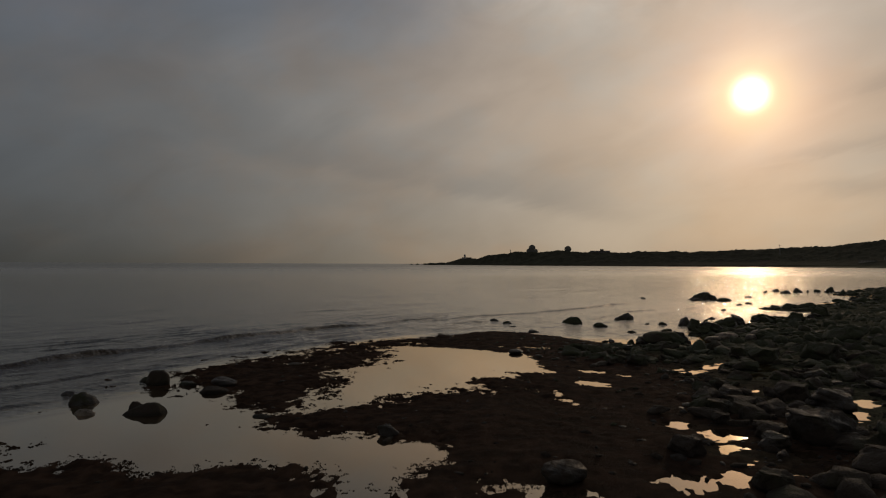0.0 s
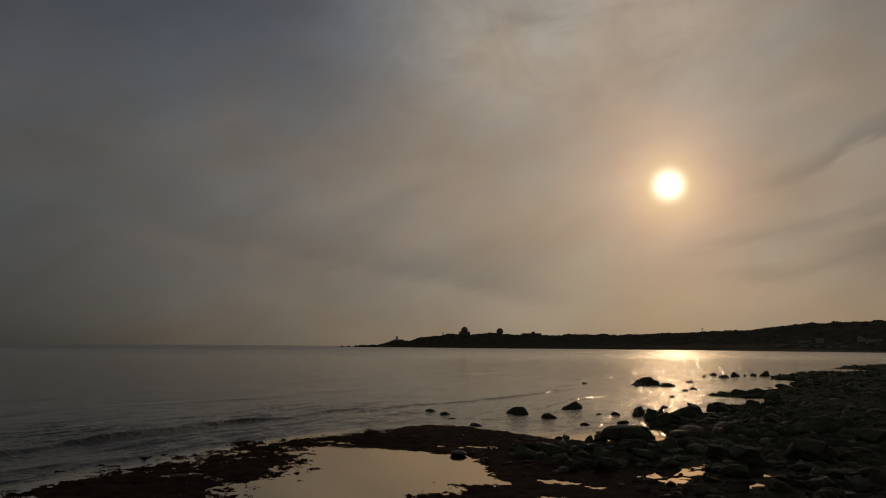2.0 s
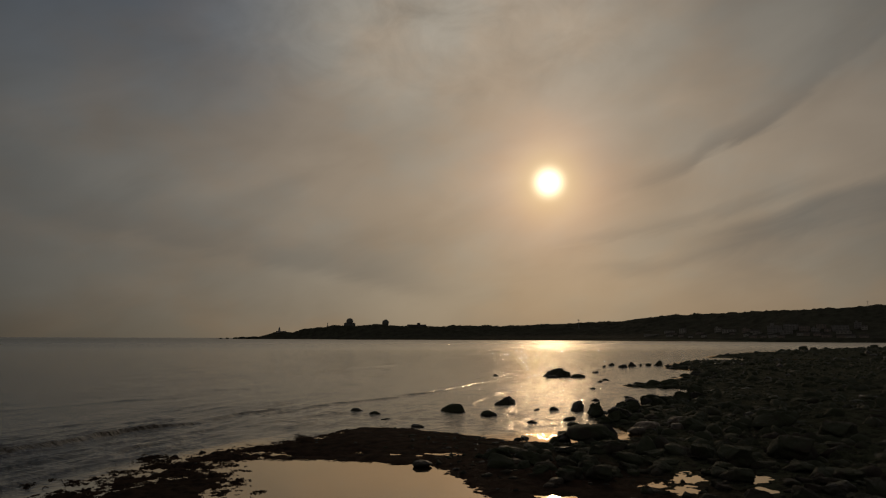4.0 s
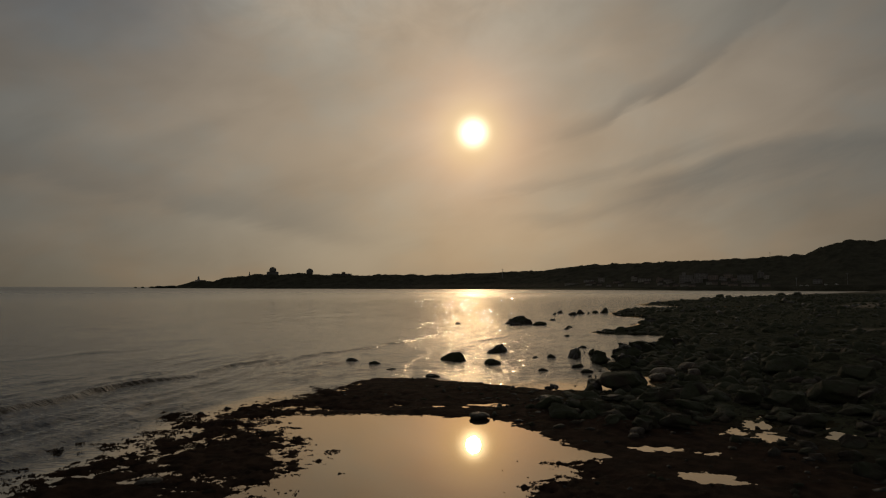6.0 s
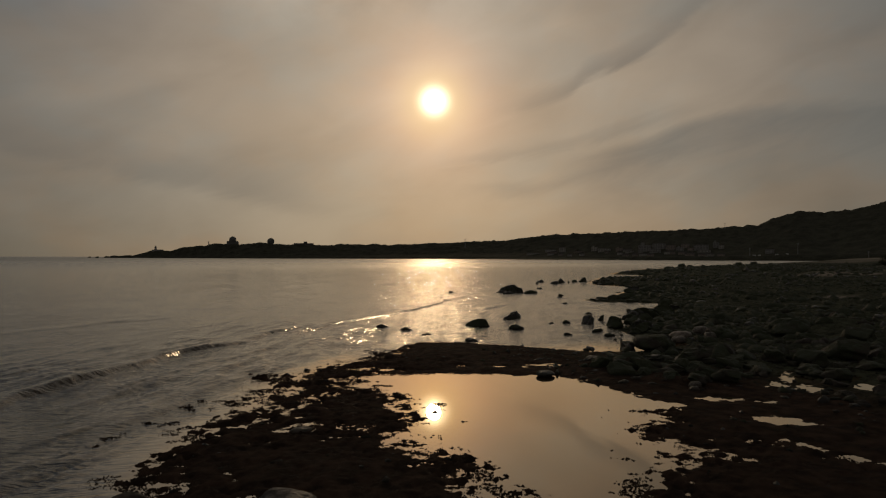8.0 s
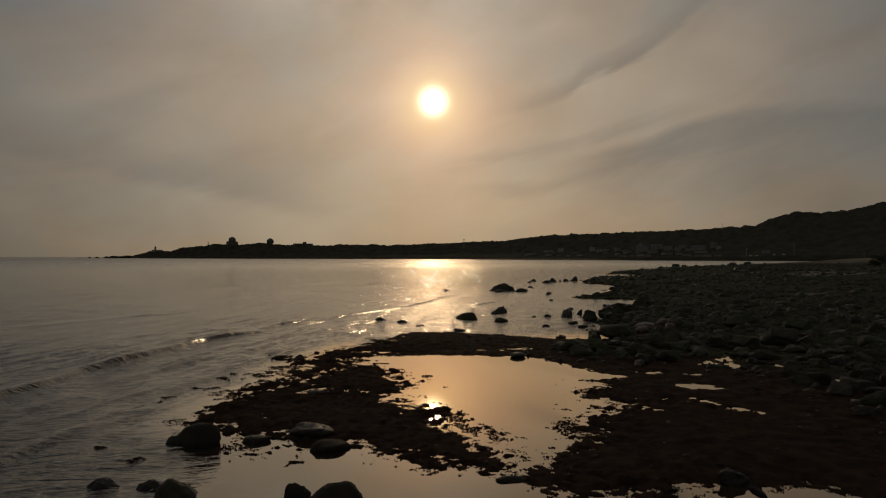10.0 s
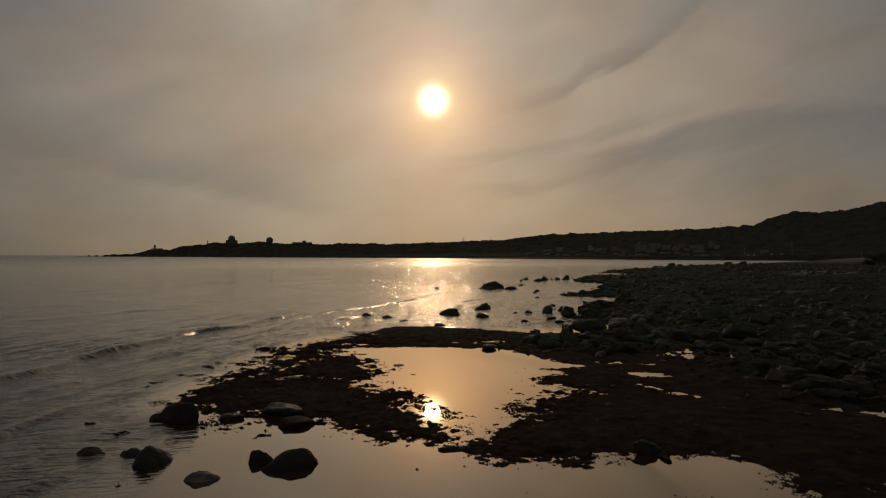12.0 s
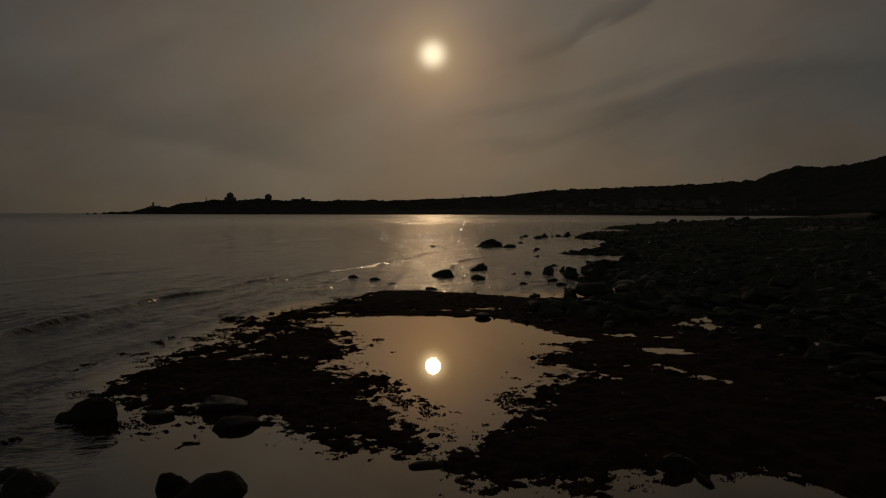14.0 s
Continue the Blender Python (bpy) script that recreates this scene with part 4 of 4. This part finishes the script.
# large weedy blocks that stand out of the field
HEAP = "large dark boulder with a film of green weed among smaller stones"
for x, y, size, turn in ((25.3, 36.4, 1.9, 0), (30.4, 32.6, 2.5, 40), (34.5, 33.0, 3.0, 80), (29.8, 34.6, 1.8, 20), (21.8, 31.0, 1.5, 100), (20.2, 31.4, 1.2, 60), (27.6, 41.4, 1.8, 0), (27.9, 29.4, 1.5, 130),
                         (41.7, 42.6, 3.4, 10), (41.5, 36.8, 3.0, 55), (36.2, 44.4, 2.4, 90), (22.9, 13.2, 2.8, 15), (21.4, 13.3, 1.5, 70), (23.0, 9.6, 1.9, 0), (20.9, 8.2, 1.5, 120), (18.7, 7.9, 1.3, 30), (20.9, 12.3, 1.2, 20), (17.6, 11.4, 1.5, 80), (18.6, 17.4, 0.9, 0), (20.6, 15.9, 1.0, 50),
                         (25.6, 20.0, 2.0, 40), (26.6, 18.6, 2.2, 95), (24.8, 11.6, 2.3, 60), (21.2, 17.6, 1.3, 15), (23.4, 22.4, 1.6, 75)):
    ground = height_at(x, y)
    ob = new("boulder", BLOCKS[int(size * 10) % 5])
    ob.matrix_basis = pose(x, y, ground - 0.12 * size, 0, 0, turn) @ Matrix.Diagonal((size, size * 0.8, size * 0.52, 1))
    tagged(ob, HEAP, "boulder", "large boulders of the field")

SHAPES_DRY = [boulder_mesh("boulder", 50 + k, 4, 0.38, ROCK_DRY, (0.0, 0.15, -0.1)[k % 3], 0.92, (0.0, 0.4)[k % 2], 0.24, 9) for k in range(8)]
fx, fy, fs = scatter(15000, 0.15, 1.6, (14, -6, 62, 84), 4, 0.40)
near_first = np.argsort((fx - 20) ** 2 + (fy - 24) ** 2)
rng = random.Random(12)
singles = [k for k in near_first if fs[k] > 0.42][:180]
for k in singles:
    x, y, s = float(fx[k]), float(fy[k]), float(fs[k])
    high = s * rng.uniform(0.35, 0.72)
    ob = new("boulder", SHAPES_DRY[rng.randrange(8)])
    ob.matrix_basis = pose(x, y, height_at(x, y) - 0.40 * high, rng.uniform(-14, 14), rng.uniform(-14, 14), rng.uniform(0, 360)) @ Matrix.Diagonal((s * 1.15, s * rng.uniform(0.65, 0.95), high, 1))
    tagged(ob, "worn dark boulder among others on the upper shore", "boulder", "boulders on the upper shore")


def stones(name, x, y, size, detail, mat, seed, label):
    """Many stones in one mesh."""
    rng = np.random.RandomState(seed)
    bm = bmesh.new()
    bmesh.ops.create_icosphere(bm, subdivisions=detail, radius=0.5)
    bm.verts.ensure_lookup_table()
    ball = np.array([v.co[:] for v in bm.verts])
    tris = np.array([[v.index for v in f.verts] for f in bm.faces])
    bm.free()
    z = ground_height(x, y)
    verts, faces = [], []
    for k in range(len(x)):
        p = ball * (1 + 1.0 * value_noise(ball[:, 0] * 2.6 + k * 1.7 + 40, ball[:, 1] * 2.2 + ball[:, 2] * 1.7 + k + 40, seed))[:, None]
        for _ in range(5):
            way = rng.normal(size=3)
            way /= np.linalg.norm(way)
            p = p - np.maximum(p @ way - rng.uniform(0.20, 0.44), 0)[:, None] * way
        p = p * (size[k] * rng.uniform(0.9, 1.3), size[k] * rng.uniform(0.65, 1.0), size[k] * rng.uniform(0.42, 0.95))
        a = rng.uniform(0, 6.28)
        verts.append(np.stack([p[:, 0] * math.cos(a) - p[:, 1] * math.sin(a) + x[k], p[:, 0] * math.sin(a) + p[:, 1] * math.cos(a) + y[k], p[:, 2] + z[k] - 0.06 * size[k]], -1))
        faces.append(tris + k * len(ball))
    me = bpy.data.meshes.new(name)
    me.from_pydata(np.concatenate(verts).tolist(), [], np.concatenate(faces).tolist())
    me.polygons.foreach_set("use_smooth", np.ones(len(me.polygons), bool))
    me.materials.append(mat)
    tagged(new(name, me), label, "stones", kind="stuff")


taken = set(int(k) for k in singles)
rest = np.array([k for k in range(len(fx)) if k not in taken])
large = fs[rest] > 0.5
stones("shore_stones", fx[rest][large], fy[rest][large], fs[rest][large], 2, ROCK_DRY, 8, "countless dark worn stones heaped over the upper shore")
stones("shore_cobbles", fx[rest][~large], fy[rest][~large], fs[rest][~large], 1, ROCK_DRY, 18, "small dark cobbles between the boulders")
gx, gy, gs = scatter(7000, 0.45, 2.4, (55, -10, 150, 170), 21)
away = (gx > 62) | (gy > 84)
stones("far_stones", gx[away], gy[away], gs[away], 1, ROCK_DRY, 9, "dark stones spread over the shore further on")
gx, gy, gs = scatter(7000, 0.9, 4.0, (100, 0, 500, 380), 22)
away = (gx > 150) | (gy > 170)
stones("distant_stones", gx[away], gy[away], gs[away], 1, ROCK_DRY, 19, "low dark stones on the distant flat shore")


# ---- stones and weed tufts on the reef ----
def make_reef_stones():
    rng = np.random.RandomState(5)
    x, y = rng.uniform(-6, 27, 5200), rng.uniform(4, 52, 5200)
    h = ground_height(x, y)
    land, _ = shore_distance(x, y)
    border = inside(x, y, FIELD)
    chance = np.where(border > -4.5, 0.25 + 0.6 * np.exp(np.minimum(border, 0) / 1.6), 0.2)
    keep = (h > 0.02) & (border < 0.5) & ((rng.uniform(0, 1, 5200) < chance) | ((x > 16) & (y > 33)))
    size = 0.07 + (0.34 + 0.6 * np.exp(np.minimum(border, 0) / 1.2)) * rng.uniform(0, 1, 5200) ** 3.2
    stones("reef_stones", x[keep], y[keep], size[keep], 1, ROCK_WET, 6, "small dark stones lying on the weed mat")


make_reef_stones()


def make_weed_fringe():
    """Fronds and small tufts of weed that lie on the water along the ragged edges of the reef."""
    rng = np.random.RandomState(41)
    x, y = rng.uniform(-9, 18, 240000), rng.uniform(8, 50, 240000)
    land, ragged = shore_distance(x, y)
    for cx, cy, r in WEED_PATCHES:
        land = np.maximum(land, -0.5 - 0.9 * ((x - cx) ** 2 + (y - cy) ** 2) / (r * r))
    clump = fractal(x, y, 1.3, 3, 87) + 0.9 * fractal(x, y, 0.45, 2, 93)
    reach = np.where((x < 3) & (y > 20), 0.10, 0.26)
    keep = (land > -3.2) & (land < 0.4) & (ragged > 0.7) & ((x < 3) | (y > 18.3)) & (np.where((x < 2.5) & (y < 0.9 * (24.5 - x)), -0.25, 0.0) + np.where((x > 3.2) & (y < 41), -0.12, 0.0) + clump + reach * land + 0.12 * rng.uniform(-1, 1, len(x)) > 0.17)
    # a dense crumbly hem right at the waterline
    ex, ey = rng.uniform(-9, 17, 300000), rng.uniform(8, 50, 300000)
    eh = ground_height(ex, ey)
    hem = (eh > -0.045) & (eh < 0.012) & ((ex < 12.5) | (ey < 31)) & (ex < 15)
    x, y = np.concatenate([x[keep][:34000], ex[hem][:30000]]), np.concatenate([y[keep][:34000], ey[hem][:30000]])
    edge = np.arange(len(x)) >= min(34000, int(keep.sum()))
    verts, faces = [], []
    for k in range(len(x)):
        n, r, a0, squash = 8, rng.uniform(0.02, 0.085) * (0.62 if edge[k] else 1.0), rng.uniform(0, 6.28), rng.uniform(0.25, 0.7)
        base = len(verts)
        verts.append((x[k], y[k], 0.012 + r * 0.30))
        for j in range(n):
            a, q = j * math.tau / n, r * rng.uniform(0.3, 1.7)
            u, v = q * math.cos(a), q * squash * math.sin(a)
            verts.append((x[k] + u * math.cos(a0) - v * math.sin(a0), y[k] + u * math.sin(a0) + v * math.cos(a0), -0.015))
            faces.append((base, base + 1 + j, base + 1 + (j + 1) % n))
    me = bpy.data.meshes.new("weed_fringe")
    me.from_pydata(verts, [], faces)
    me.materials.append(GROUND)
    tagged(new("weed_fringe", me), "dark brown tufts of weed along the ragged reef edge", "seaweed", kind="stuff")


make_weed_fringe()


# ---- trees behind the beach ----
BARK = mat_plain("grey_bark", (0.05, 0.04, 0.03), (0.12, 0.10, 0.08), 0.9, 3.0)
LEAF = mat_plain("dark_leaves", (0.026, 0.032, 0.018), (0.075, 0.085, 0.045), 0.75, 0.8)


def tree(x, y, high, wide, seed):
    """A wind-bent coastal tree: tapered trunk, limbs, and a crown of many small leaves in uneven clumps."""
    rng = random.Random(seed)
    ob = thing("coastal_tree", pose(x, y, height_at(x, y), 0, 0, rng.uniform(0, 360)), "dark bushy coastal tree behind the beach", "tree", "trees behind the beach")
    bm = bmesh.new()
    post(bm, -0.3, high * 0.55, 0.22, 0.12, 8)
    trunk = part("trunk", bm, BARK, ob)
    clumps = [Vector((rng.gauss(0, wide * 0.27), rng.gauss(0, wide * 0.27), high * rng.uniform(0.12, 0.92))) for _ in range(17)]
    for c in clumps[:5]:
        bm = bmesh.new()
        start = Vector((0, 0, high * 0.35))
        bmesh.ops.create_cone(bm, cap_ends=True, segments=6, radius1=0.09, radius2=0.03, depth=(c - start).length,
                              matrix=Matrix.Translation((c + start) / 2) @ (c - start).to_track_quat("Z", "Y").to_matrix().to_4x4())
        part("limb", bm, BARK, trunk)
    verts, faces = [], []
    for c in clumps:
        r = wide * rng.uniform(0.13, 0.24)
        for _ in range(150):
            d = Vector((rng.gauss(0, 1), rng.gauss(0, 1), rng.gauss(0, 0.8))).normalized() * r * rng.uniform(0.5, 1.1)
            p, u = c + d, Vector((rng.uniform(-1, 1), rng.uniform(-1, 1), rng.uniform(-1, 1))).normalized() * rng.uniform(0.14, 0.30)
            v = u.cross(Vector((rng.uniform(-1, 1), rng.uniform(-1, 1), rng.uniform(-1, 1)))).normalized() * u.length * 0.6
            k = len(verts)
            verts += [p - u, p + v, p + u, p - v]
            faces.append((k, k + 1, k + 2, k + 3))
    me = bpy.data.meshes.new("crown")
    me.from_pydata([w[:] for w in verts], [], faces)
    me.materials.append(LEAF)
    new("crown", me).parent = ob


for k, (az, dist, high, wide) in enumerate(((58.2, 470, 6.0, 8), (58.9, 465, 9.0, 10), (59.6, 455, 11.0, 12), (60.2, 450, 12.0, 12), (60.9, 440, 12.0, 13), (61.6, 435, 12.5, 13), (62.6, 430, 11.5, 13), (59.8, 490, 11.0, 12), (61.0, 480, 12.0, 13))):
    tree(dist * math.sin(radians(az)), dist * math.cos(radians(az)), high, wide, 200 + k)

# ---- far coast: lighthouse, radomes, village ----
PLASTER = mat_plain("grey_plaster", (0.25, 0.238, 0.212), (0.41, 0.39, 0.35), 0.85, 0.4)
PLASTER_WARM = mat_plain("warm_plaster", (0.19, 0.16, 0.135), (0.32, 0.265, 0.225), 0.85, 0.4)
PLASTER_DIM = mat_plain("stained_concrete", (0.15, 0.147, 0.138), (0.28, 0.272, 0.258), 0.85, 0.3)
WHITE = mat_plain("white_paint", (0.55, 0.54, 0.50), (0.75, 0.73, 0.68), 0.6, 0.4)
DULL_PAINT = mat_plain("dull_white_paint", (0.27, 0.26, 0.245), (0.44, 0.425, 0.40), 0.75, 0.4)
RADOME = mat_plain("dull_radome_skin", (0.09, 0.09, 0.08), (0.16, 0.16, 0.145), 0.8, 0.5)
DARK_GLASS = mat_plain("dark_glass", (0.09, 0.09, 0.088), (0.14, 0.14, 0.135), 0.25, 1.0, 0.0)
STEEL = mat_plain("grey_steel", (0.16, 0.16, 0.16), (0.28, 0.28, 0.27), 0.5, 1.0)
ROOFING = mat_plain("dark_roofing", (0.05, 0.045, 0.04), (0.11, 0.10, 0.09), 0.8, 0.5)
RUBBER = mat_plain("black_rubber", (0.015, 0.015, 0.015), (0.03, 0.03, 0.03), 0.8)


def coast_point(az, dist):
    a = radians(az)
    return dist * math.sin(a), dist * math.cos(a)


def on_headland(az, dist):
    """A pose on the headland at that bearing and distance, facing the bay."""
    x, y = coast_point(az, dist)
    return pose(x, y, headland_height(az, dist), 0, 0, -az)


def building(m, wide, deep, storeys, label, wall_mat, bays, tower=0.0, tower_at=-0.3, tower_wide=0.28):
    """A flat-roofed block of storeys with a parapet, a row of windows on each storey and a stair head on the roof."""
    top = storeys * 3.2
    ob = thing("building", m, label, "building", "buildings of the village")
    bm = bmesh.new()
    box(bm, -wide / 2, -deep / 2, -6, wide / 2, deep / 2, top, 0.1)
    wall = part("wall", bm, wall_mat, ob)
    bm = bmesh.new()
    box(bm, -wide / 2 - 0.4, -deep / 2 - 0.4, top + 0.02, wide / 2 + 0.4, deep / 2 + 0.4, top + 0.6, 0.08)
    roof = part("roof", bm, ROOFING if tower == 0 else wall_mat, ob)
    if tower:
        bm = bmesh.new()
        box(bm, wide * tower_at, -deep / 4, top + 0.6, wide * (tower_at + tower_wide), deep / 4, top + 0.6 + tower, 0.08)
        part("stair_head", bm, wall_mat, roof)
    step = wide / bays
    for s in range(storeys):
        for b in range(bays):
            x = -wide / 2 + step * (b + 0.5)
            bm = bmesh.new()
            box(bm, x - step * 0.3, -deep / 2 - 0.06, s * 3.2 + 0.9, x + step * 0.3, -deep / 2 + 0.1, s * 3.2 + 2.5)
            window = part("window", bm, DARK_GLASS, ob)
            bm = bmesh.new()
            box(bm, x - step * 0.36, -deep / 2 - 0.5, s * 3.2 + 0.6, x + step * 0.36, -deep / 2 - 0.07, s * 3.2 + 0.8)
            part("sill", bm, PLASTER if wall_mat is PLASTER_DIM else wall_mat, window)
    return ob


for az, dist, wide, deep, storeys, tower, bays, warm in (
        (33.2, 1545, 30, 10, 1, 0, 6, 0), (34.6, 1550, 22, 10, 2, 0, 4, 0), (35.6, 1540, 14, 10, 3, 0, 3, 0), (36.9, 1500, 18, 10, 1, 0, 4, 1),
        (38.2, 1480, 12, 12, 3, 2.5, 3, 0), (39.0, 1460, 26, 12, 2, 0, 5, 0), (40.2, 1430, 14, 10, 2, 2.2, 3, 1), (41.0, 1390, 16, 10, 1, 0, 3, 0),
        (42.2, 1365, 24, 16, 4, 5.0, 5, 2), (43.3, 1368, 24, 14, 4, 0, 5, 2), (43.0, 1335, 20, 8, 2, 0, 4, 2), (44.2, 1360, 17, 12, 3, 0, 4, 1), (44.9, 1345, 13, 10, 2, 2.2, 3, 2), (45.3, 1372, 15, 12, 3, 0, 3, 1), (45.7, 1340, 10, 9, 2, 0, 2, 1),
        (46.5, 1355, 26, 12, 3, 0, 5, 2), (46.7, 1325, 22, 8, 1, 0, 4, 0), (47.6, 1375, 11, 10, 3, 3.5, 2, 2), (48.0, 1365, 9, 9, 2, 0, 2, 0), (51.4, 1290, 14, 9, 2, 0, 3, 2)):
    building(on_headland(az, dist), wide, deep, storeys, ("pale grey concrete block with a flat roof above the bay", "warm plastered low block with a flat roof above the bay", "dim grey concrete block with pale ledges above the bay")[warm],
             (PLASTER, PLASTER_WARM, PLASTER_DIM)[warm], bays, tower)


def radome(az, dist, centre, radius, base_wide, base_high, label):
    x, y = coast_point(az, dist)
    ob = thing("radome", pose(x, y, centre, 0, 0, -az), label, "radome", "radomes on the headland")
    bm = bmesh.new()
    bmesh.ops.create_icosphere(bm, subdivisions=3, radius=radius)
    dome = part("dome", bm, RADOME, ob, "dull grey-green faceted radar dome")
    bm = bmesh.new()
    post(bm, -radius - 3, -radius * 0.72, radius * 0.62, radius * 0.62, 20)
    part("collar", bm, STEEL, dome)
    bm = bmesh.new()
    box(bm, -base_wide / 2, -8, -radius - 14, base_wide / 2, 8, -radius * 0.48, 0.2)
    part("base", bm, RADOME, ob)
    for s in (-1, 1):
        bm = bmesh.new()
        box(bm, s * base_wide * 0.36 - 2.5, -4, -radius * 0.48 + 0.02, s * base_wide * 0.36 + 2.5, 4, -radius * 0.48 + base_high)
        part("plant_room", bm, RADOME, ob)


def make_lighthouse():
    x, y = coast_point(2.47, 2162)
    z = headland_height(2.47, 2162)
    ob = thing("lighthouse", pose(x, y, z, 0, 0, -3), "small pale grey lighthouse with a low keeper's house on the headland", "lighthouse")
    bm = bmesh.new()
    post(bm, -4, 9, 4.2, 2.7, 8)
    part("tower", bm, DULL_PAINT, ob)
    bm = bmesh.new()
    post(bm, 9.0, 9.8, 3.6, 3.6, 16)
    gallery = part("gallery", bm, STEEL, ob)
    bm = bmesh.new()
    post(bm, 9.8, 12.4, 2.0, 2.0, 12)
    part("lantern", bm, DARK_GLASS, ob)
    bm = bmesh.new()
    post(bm, 12.4, 14.6, 2.3, 0.3, 12)
    part("cap", bm, STEEL, ob)
    bm = bmesh.new()
    for k in range(12):
        a = k * math.tau / 12
        post(bm, 9.8, 10.9, 0.08, 0.08, 6, 3.4 * math.cos(a), 3.4 * math.sin(a))
    part("railing", bm, STEEL, gallery)
    house = thing("keepers_house", pose(x + 1, y - 6.5, z, 0, 0, -3), "pale grey single-storey house beside the lighthouse", "house")
    bm = bmesh.new()
    box(bm, -11, -4, -6, 20, 1, 2.4, 0.1)
    part("wall", bm, DULL_PAINT, house)
    bm = bmesh.new()
    box(bm, -11.5, -4.5, 2.42, 20.5, 1.4, 3.0, 0.1)
    part("roof", bm, ROOFING, house)
    for k in range(5):
        bm = bmesh.new()
        box(bm, -8 + k * 5, -4.08, 0.7, -6.4 + k * 5, -3.9, 2.0)
        part("window", bm, DARK_GLASS, house)


def mast(az, dist, high, r, label, arms=0, name="mast", sink=6.0):
    x, y = coast_point(az, dist)
    ob = thing(name, pose(x, y, headland_height(az, dist), 0, 0, -az), label, name.replace("_", " "), "masts and poles round the bay")
    bm = bmesh.new()
    post(bm, -sink, high, r, r * 0.7, 8)
    pole = part("pole", bm, STEEL, ob)
    for k in range(arms):
        bm = bmesh.new()
        box(bm, -r * 5, -r, high - 0.8 - k * 1.6, r * 5, r, high - 0.4 - k * 1.6)
        part("crossarm", bm, STEEL, pole)


def car(az, dist):
    x, y = coast_point(az, dist)
    ob = thing("parked_car", pose(x, y, headland_height(az, dist) + 0.05, 0, 0, -az), "small white van parked on the coast road", "car", "vehicles on the coast road")
    bm = bmesh.new()
    box(bm, -2.4, -0.9, 0.35, 2.4, 0.9, 1.1, 0.15)
    part("body", bm, WHITE, ob)
    bm = bmesh.new()
    box(bm, -1.9, -0.8, 1.1, 1.4, 0.8, 2.0, 0.2)
    part("cabin", bm, WHITE, ob)
    bm = bmesh.new()
    box(bm, -1.6, -0.84, 1.2, 1.1, -0.78, 1.75)
    part("window", bm, DARK_GLASS, ob)
    for s in (-1.5, 1.5):
        for d in (-0.85, 0.85):
            bm = bmesh.new()
            bmesh.ops.create_cone(bm, cap_ends=True, segments=14, radius1=0.36, radius2=0.36, depth=0.22, matrix=Matrix.Translation((s, d, 0.36)) @ Matrix.Rotation(math.pi / 2, 4, "X"))
            part("wheel", bm, RUBBER, ob)


radome(8.22, 2008, 52.0, 10.1, 33, 1.6, "dull grey-green round radar dome on a flat concrete block")
radome(11.22, 1962, 47.6, 9.9, 12, 0.5, "dull grey-green round radar dome among trees on the ridge")
make_lighthouse()
building(on_headland(13.87, 1930), 54, 14, 2, "long low grey building on the ridge crest", ROOFING, 8, 4.6, 0.0, 0.18)
mast(6.38, 2060, 13.0, 1.5, "short pale watch post on the ridge")
mast(27.45, 1760, 24, 0.7, "thin steel mast standing on the wooded ridge", 2)
mast(48.3, 1560, 13, 0.4, "thin lattice mast on the wooded hill", 1)
for az, dist, size, high in ((-0.95, 2165, 14, 5.6), (-0.45, 2160, 22, 7.4), (0.05, 2150, 24, 6.4), (0.45, 2145, 30, 8.2), (-1.6, 2180, 9, 4.6), (-2.1, 2185, 7, 4.2)):
    x, y = coast_point(az, dist)
    boulder(x, y, size, size * 0.6, high, 0, 3, "low dark rock off the tip of the headland", "rocks off the headland")


def cottage(m, wide, deep, label, wall_mat):
    """A small house with a pitched roof, a door and two windows."""
    ob = thing("cottage", m, label, "house", "houses of the village")
    bm = bmesh.new()
    box(bm, -wide / 2, -deep / 2, -5, wide / 2, deep / 2, 3.2, 0.06)
    part("wall", bm, wall_mat, ob)
    bm = bmesh.new()
    v = [bm.verts.new(c) for c in ((-wide / 2 - 0.5, -deep / 2 - 0.5, 3.22), (wide / 2 + 0.5, -deep / 2 - 0.5, 3.22), (wide / 2 + 0.5, deep / 2 + 0.5, 3.22), (-wide / 2 - 0.5, deep / 2 + 0.5, 3.22), (-wide / 2 - 0.5, 0, 5.6), (wide / 2 + 0.5, 0, 5.6))]
    for f in ((0, 1, 5, 4), (2, 3, 4, 5), (1, 2, 5), (3, 0, 4), (3, 2, 1, 0)):
        bm.faces.new([v[k] for k in f])
    part("roof", bm, ROOFING, ob)
    bm = bmesh.new()
    box(bm, -0.6, -deep / 2 - 0.06, 0, 0.6, -deep / 2 + 0.05, 2.1)
    part("door", bm, DARK_GLASS, ob)
    for s in (-0.3, 0.3):
        bm = bmesh.new()
        box(bm, s * wide - 0.8, -deep / 2 - 0.06, 0.9, s * wide + 0.8, -deep / 2 + 0.05, 2.2)
        part("window", bm, DARK_GLASS, ob)


house_rng = random.Random(9)
for k in range(22):
    az = house_rng.uniform(33, 48.6)
    shore = float(np.interp(az, [33, 37, 43, 46, 50], [1475, 1400, 1240, 1230, 1225]))
    cottage(on_headland(az, shore + house_rng.uniform(35, 120)), house_rng.uniform(9, 16), 8, "small dim house with a pitched roof above the bay", (PLASTER, PLASTER_WARM)[k % 2])
for az, high in ((50.0, 14), (53.3, 19), (57.8, 18)):
    mast(az, 1262 if az < 55 else 1190, high, 0.35, "grey utility pole beside the coast road", 2, "utility_pole")
for az in (50.3, 50.7, 51.9, 52.6):
    car(az, 1250)
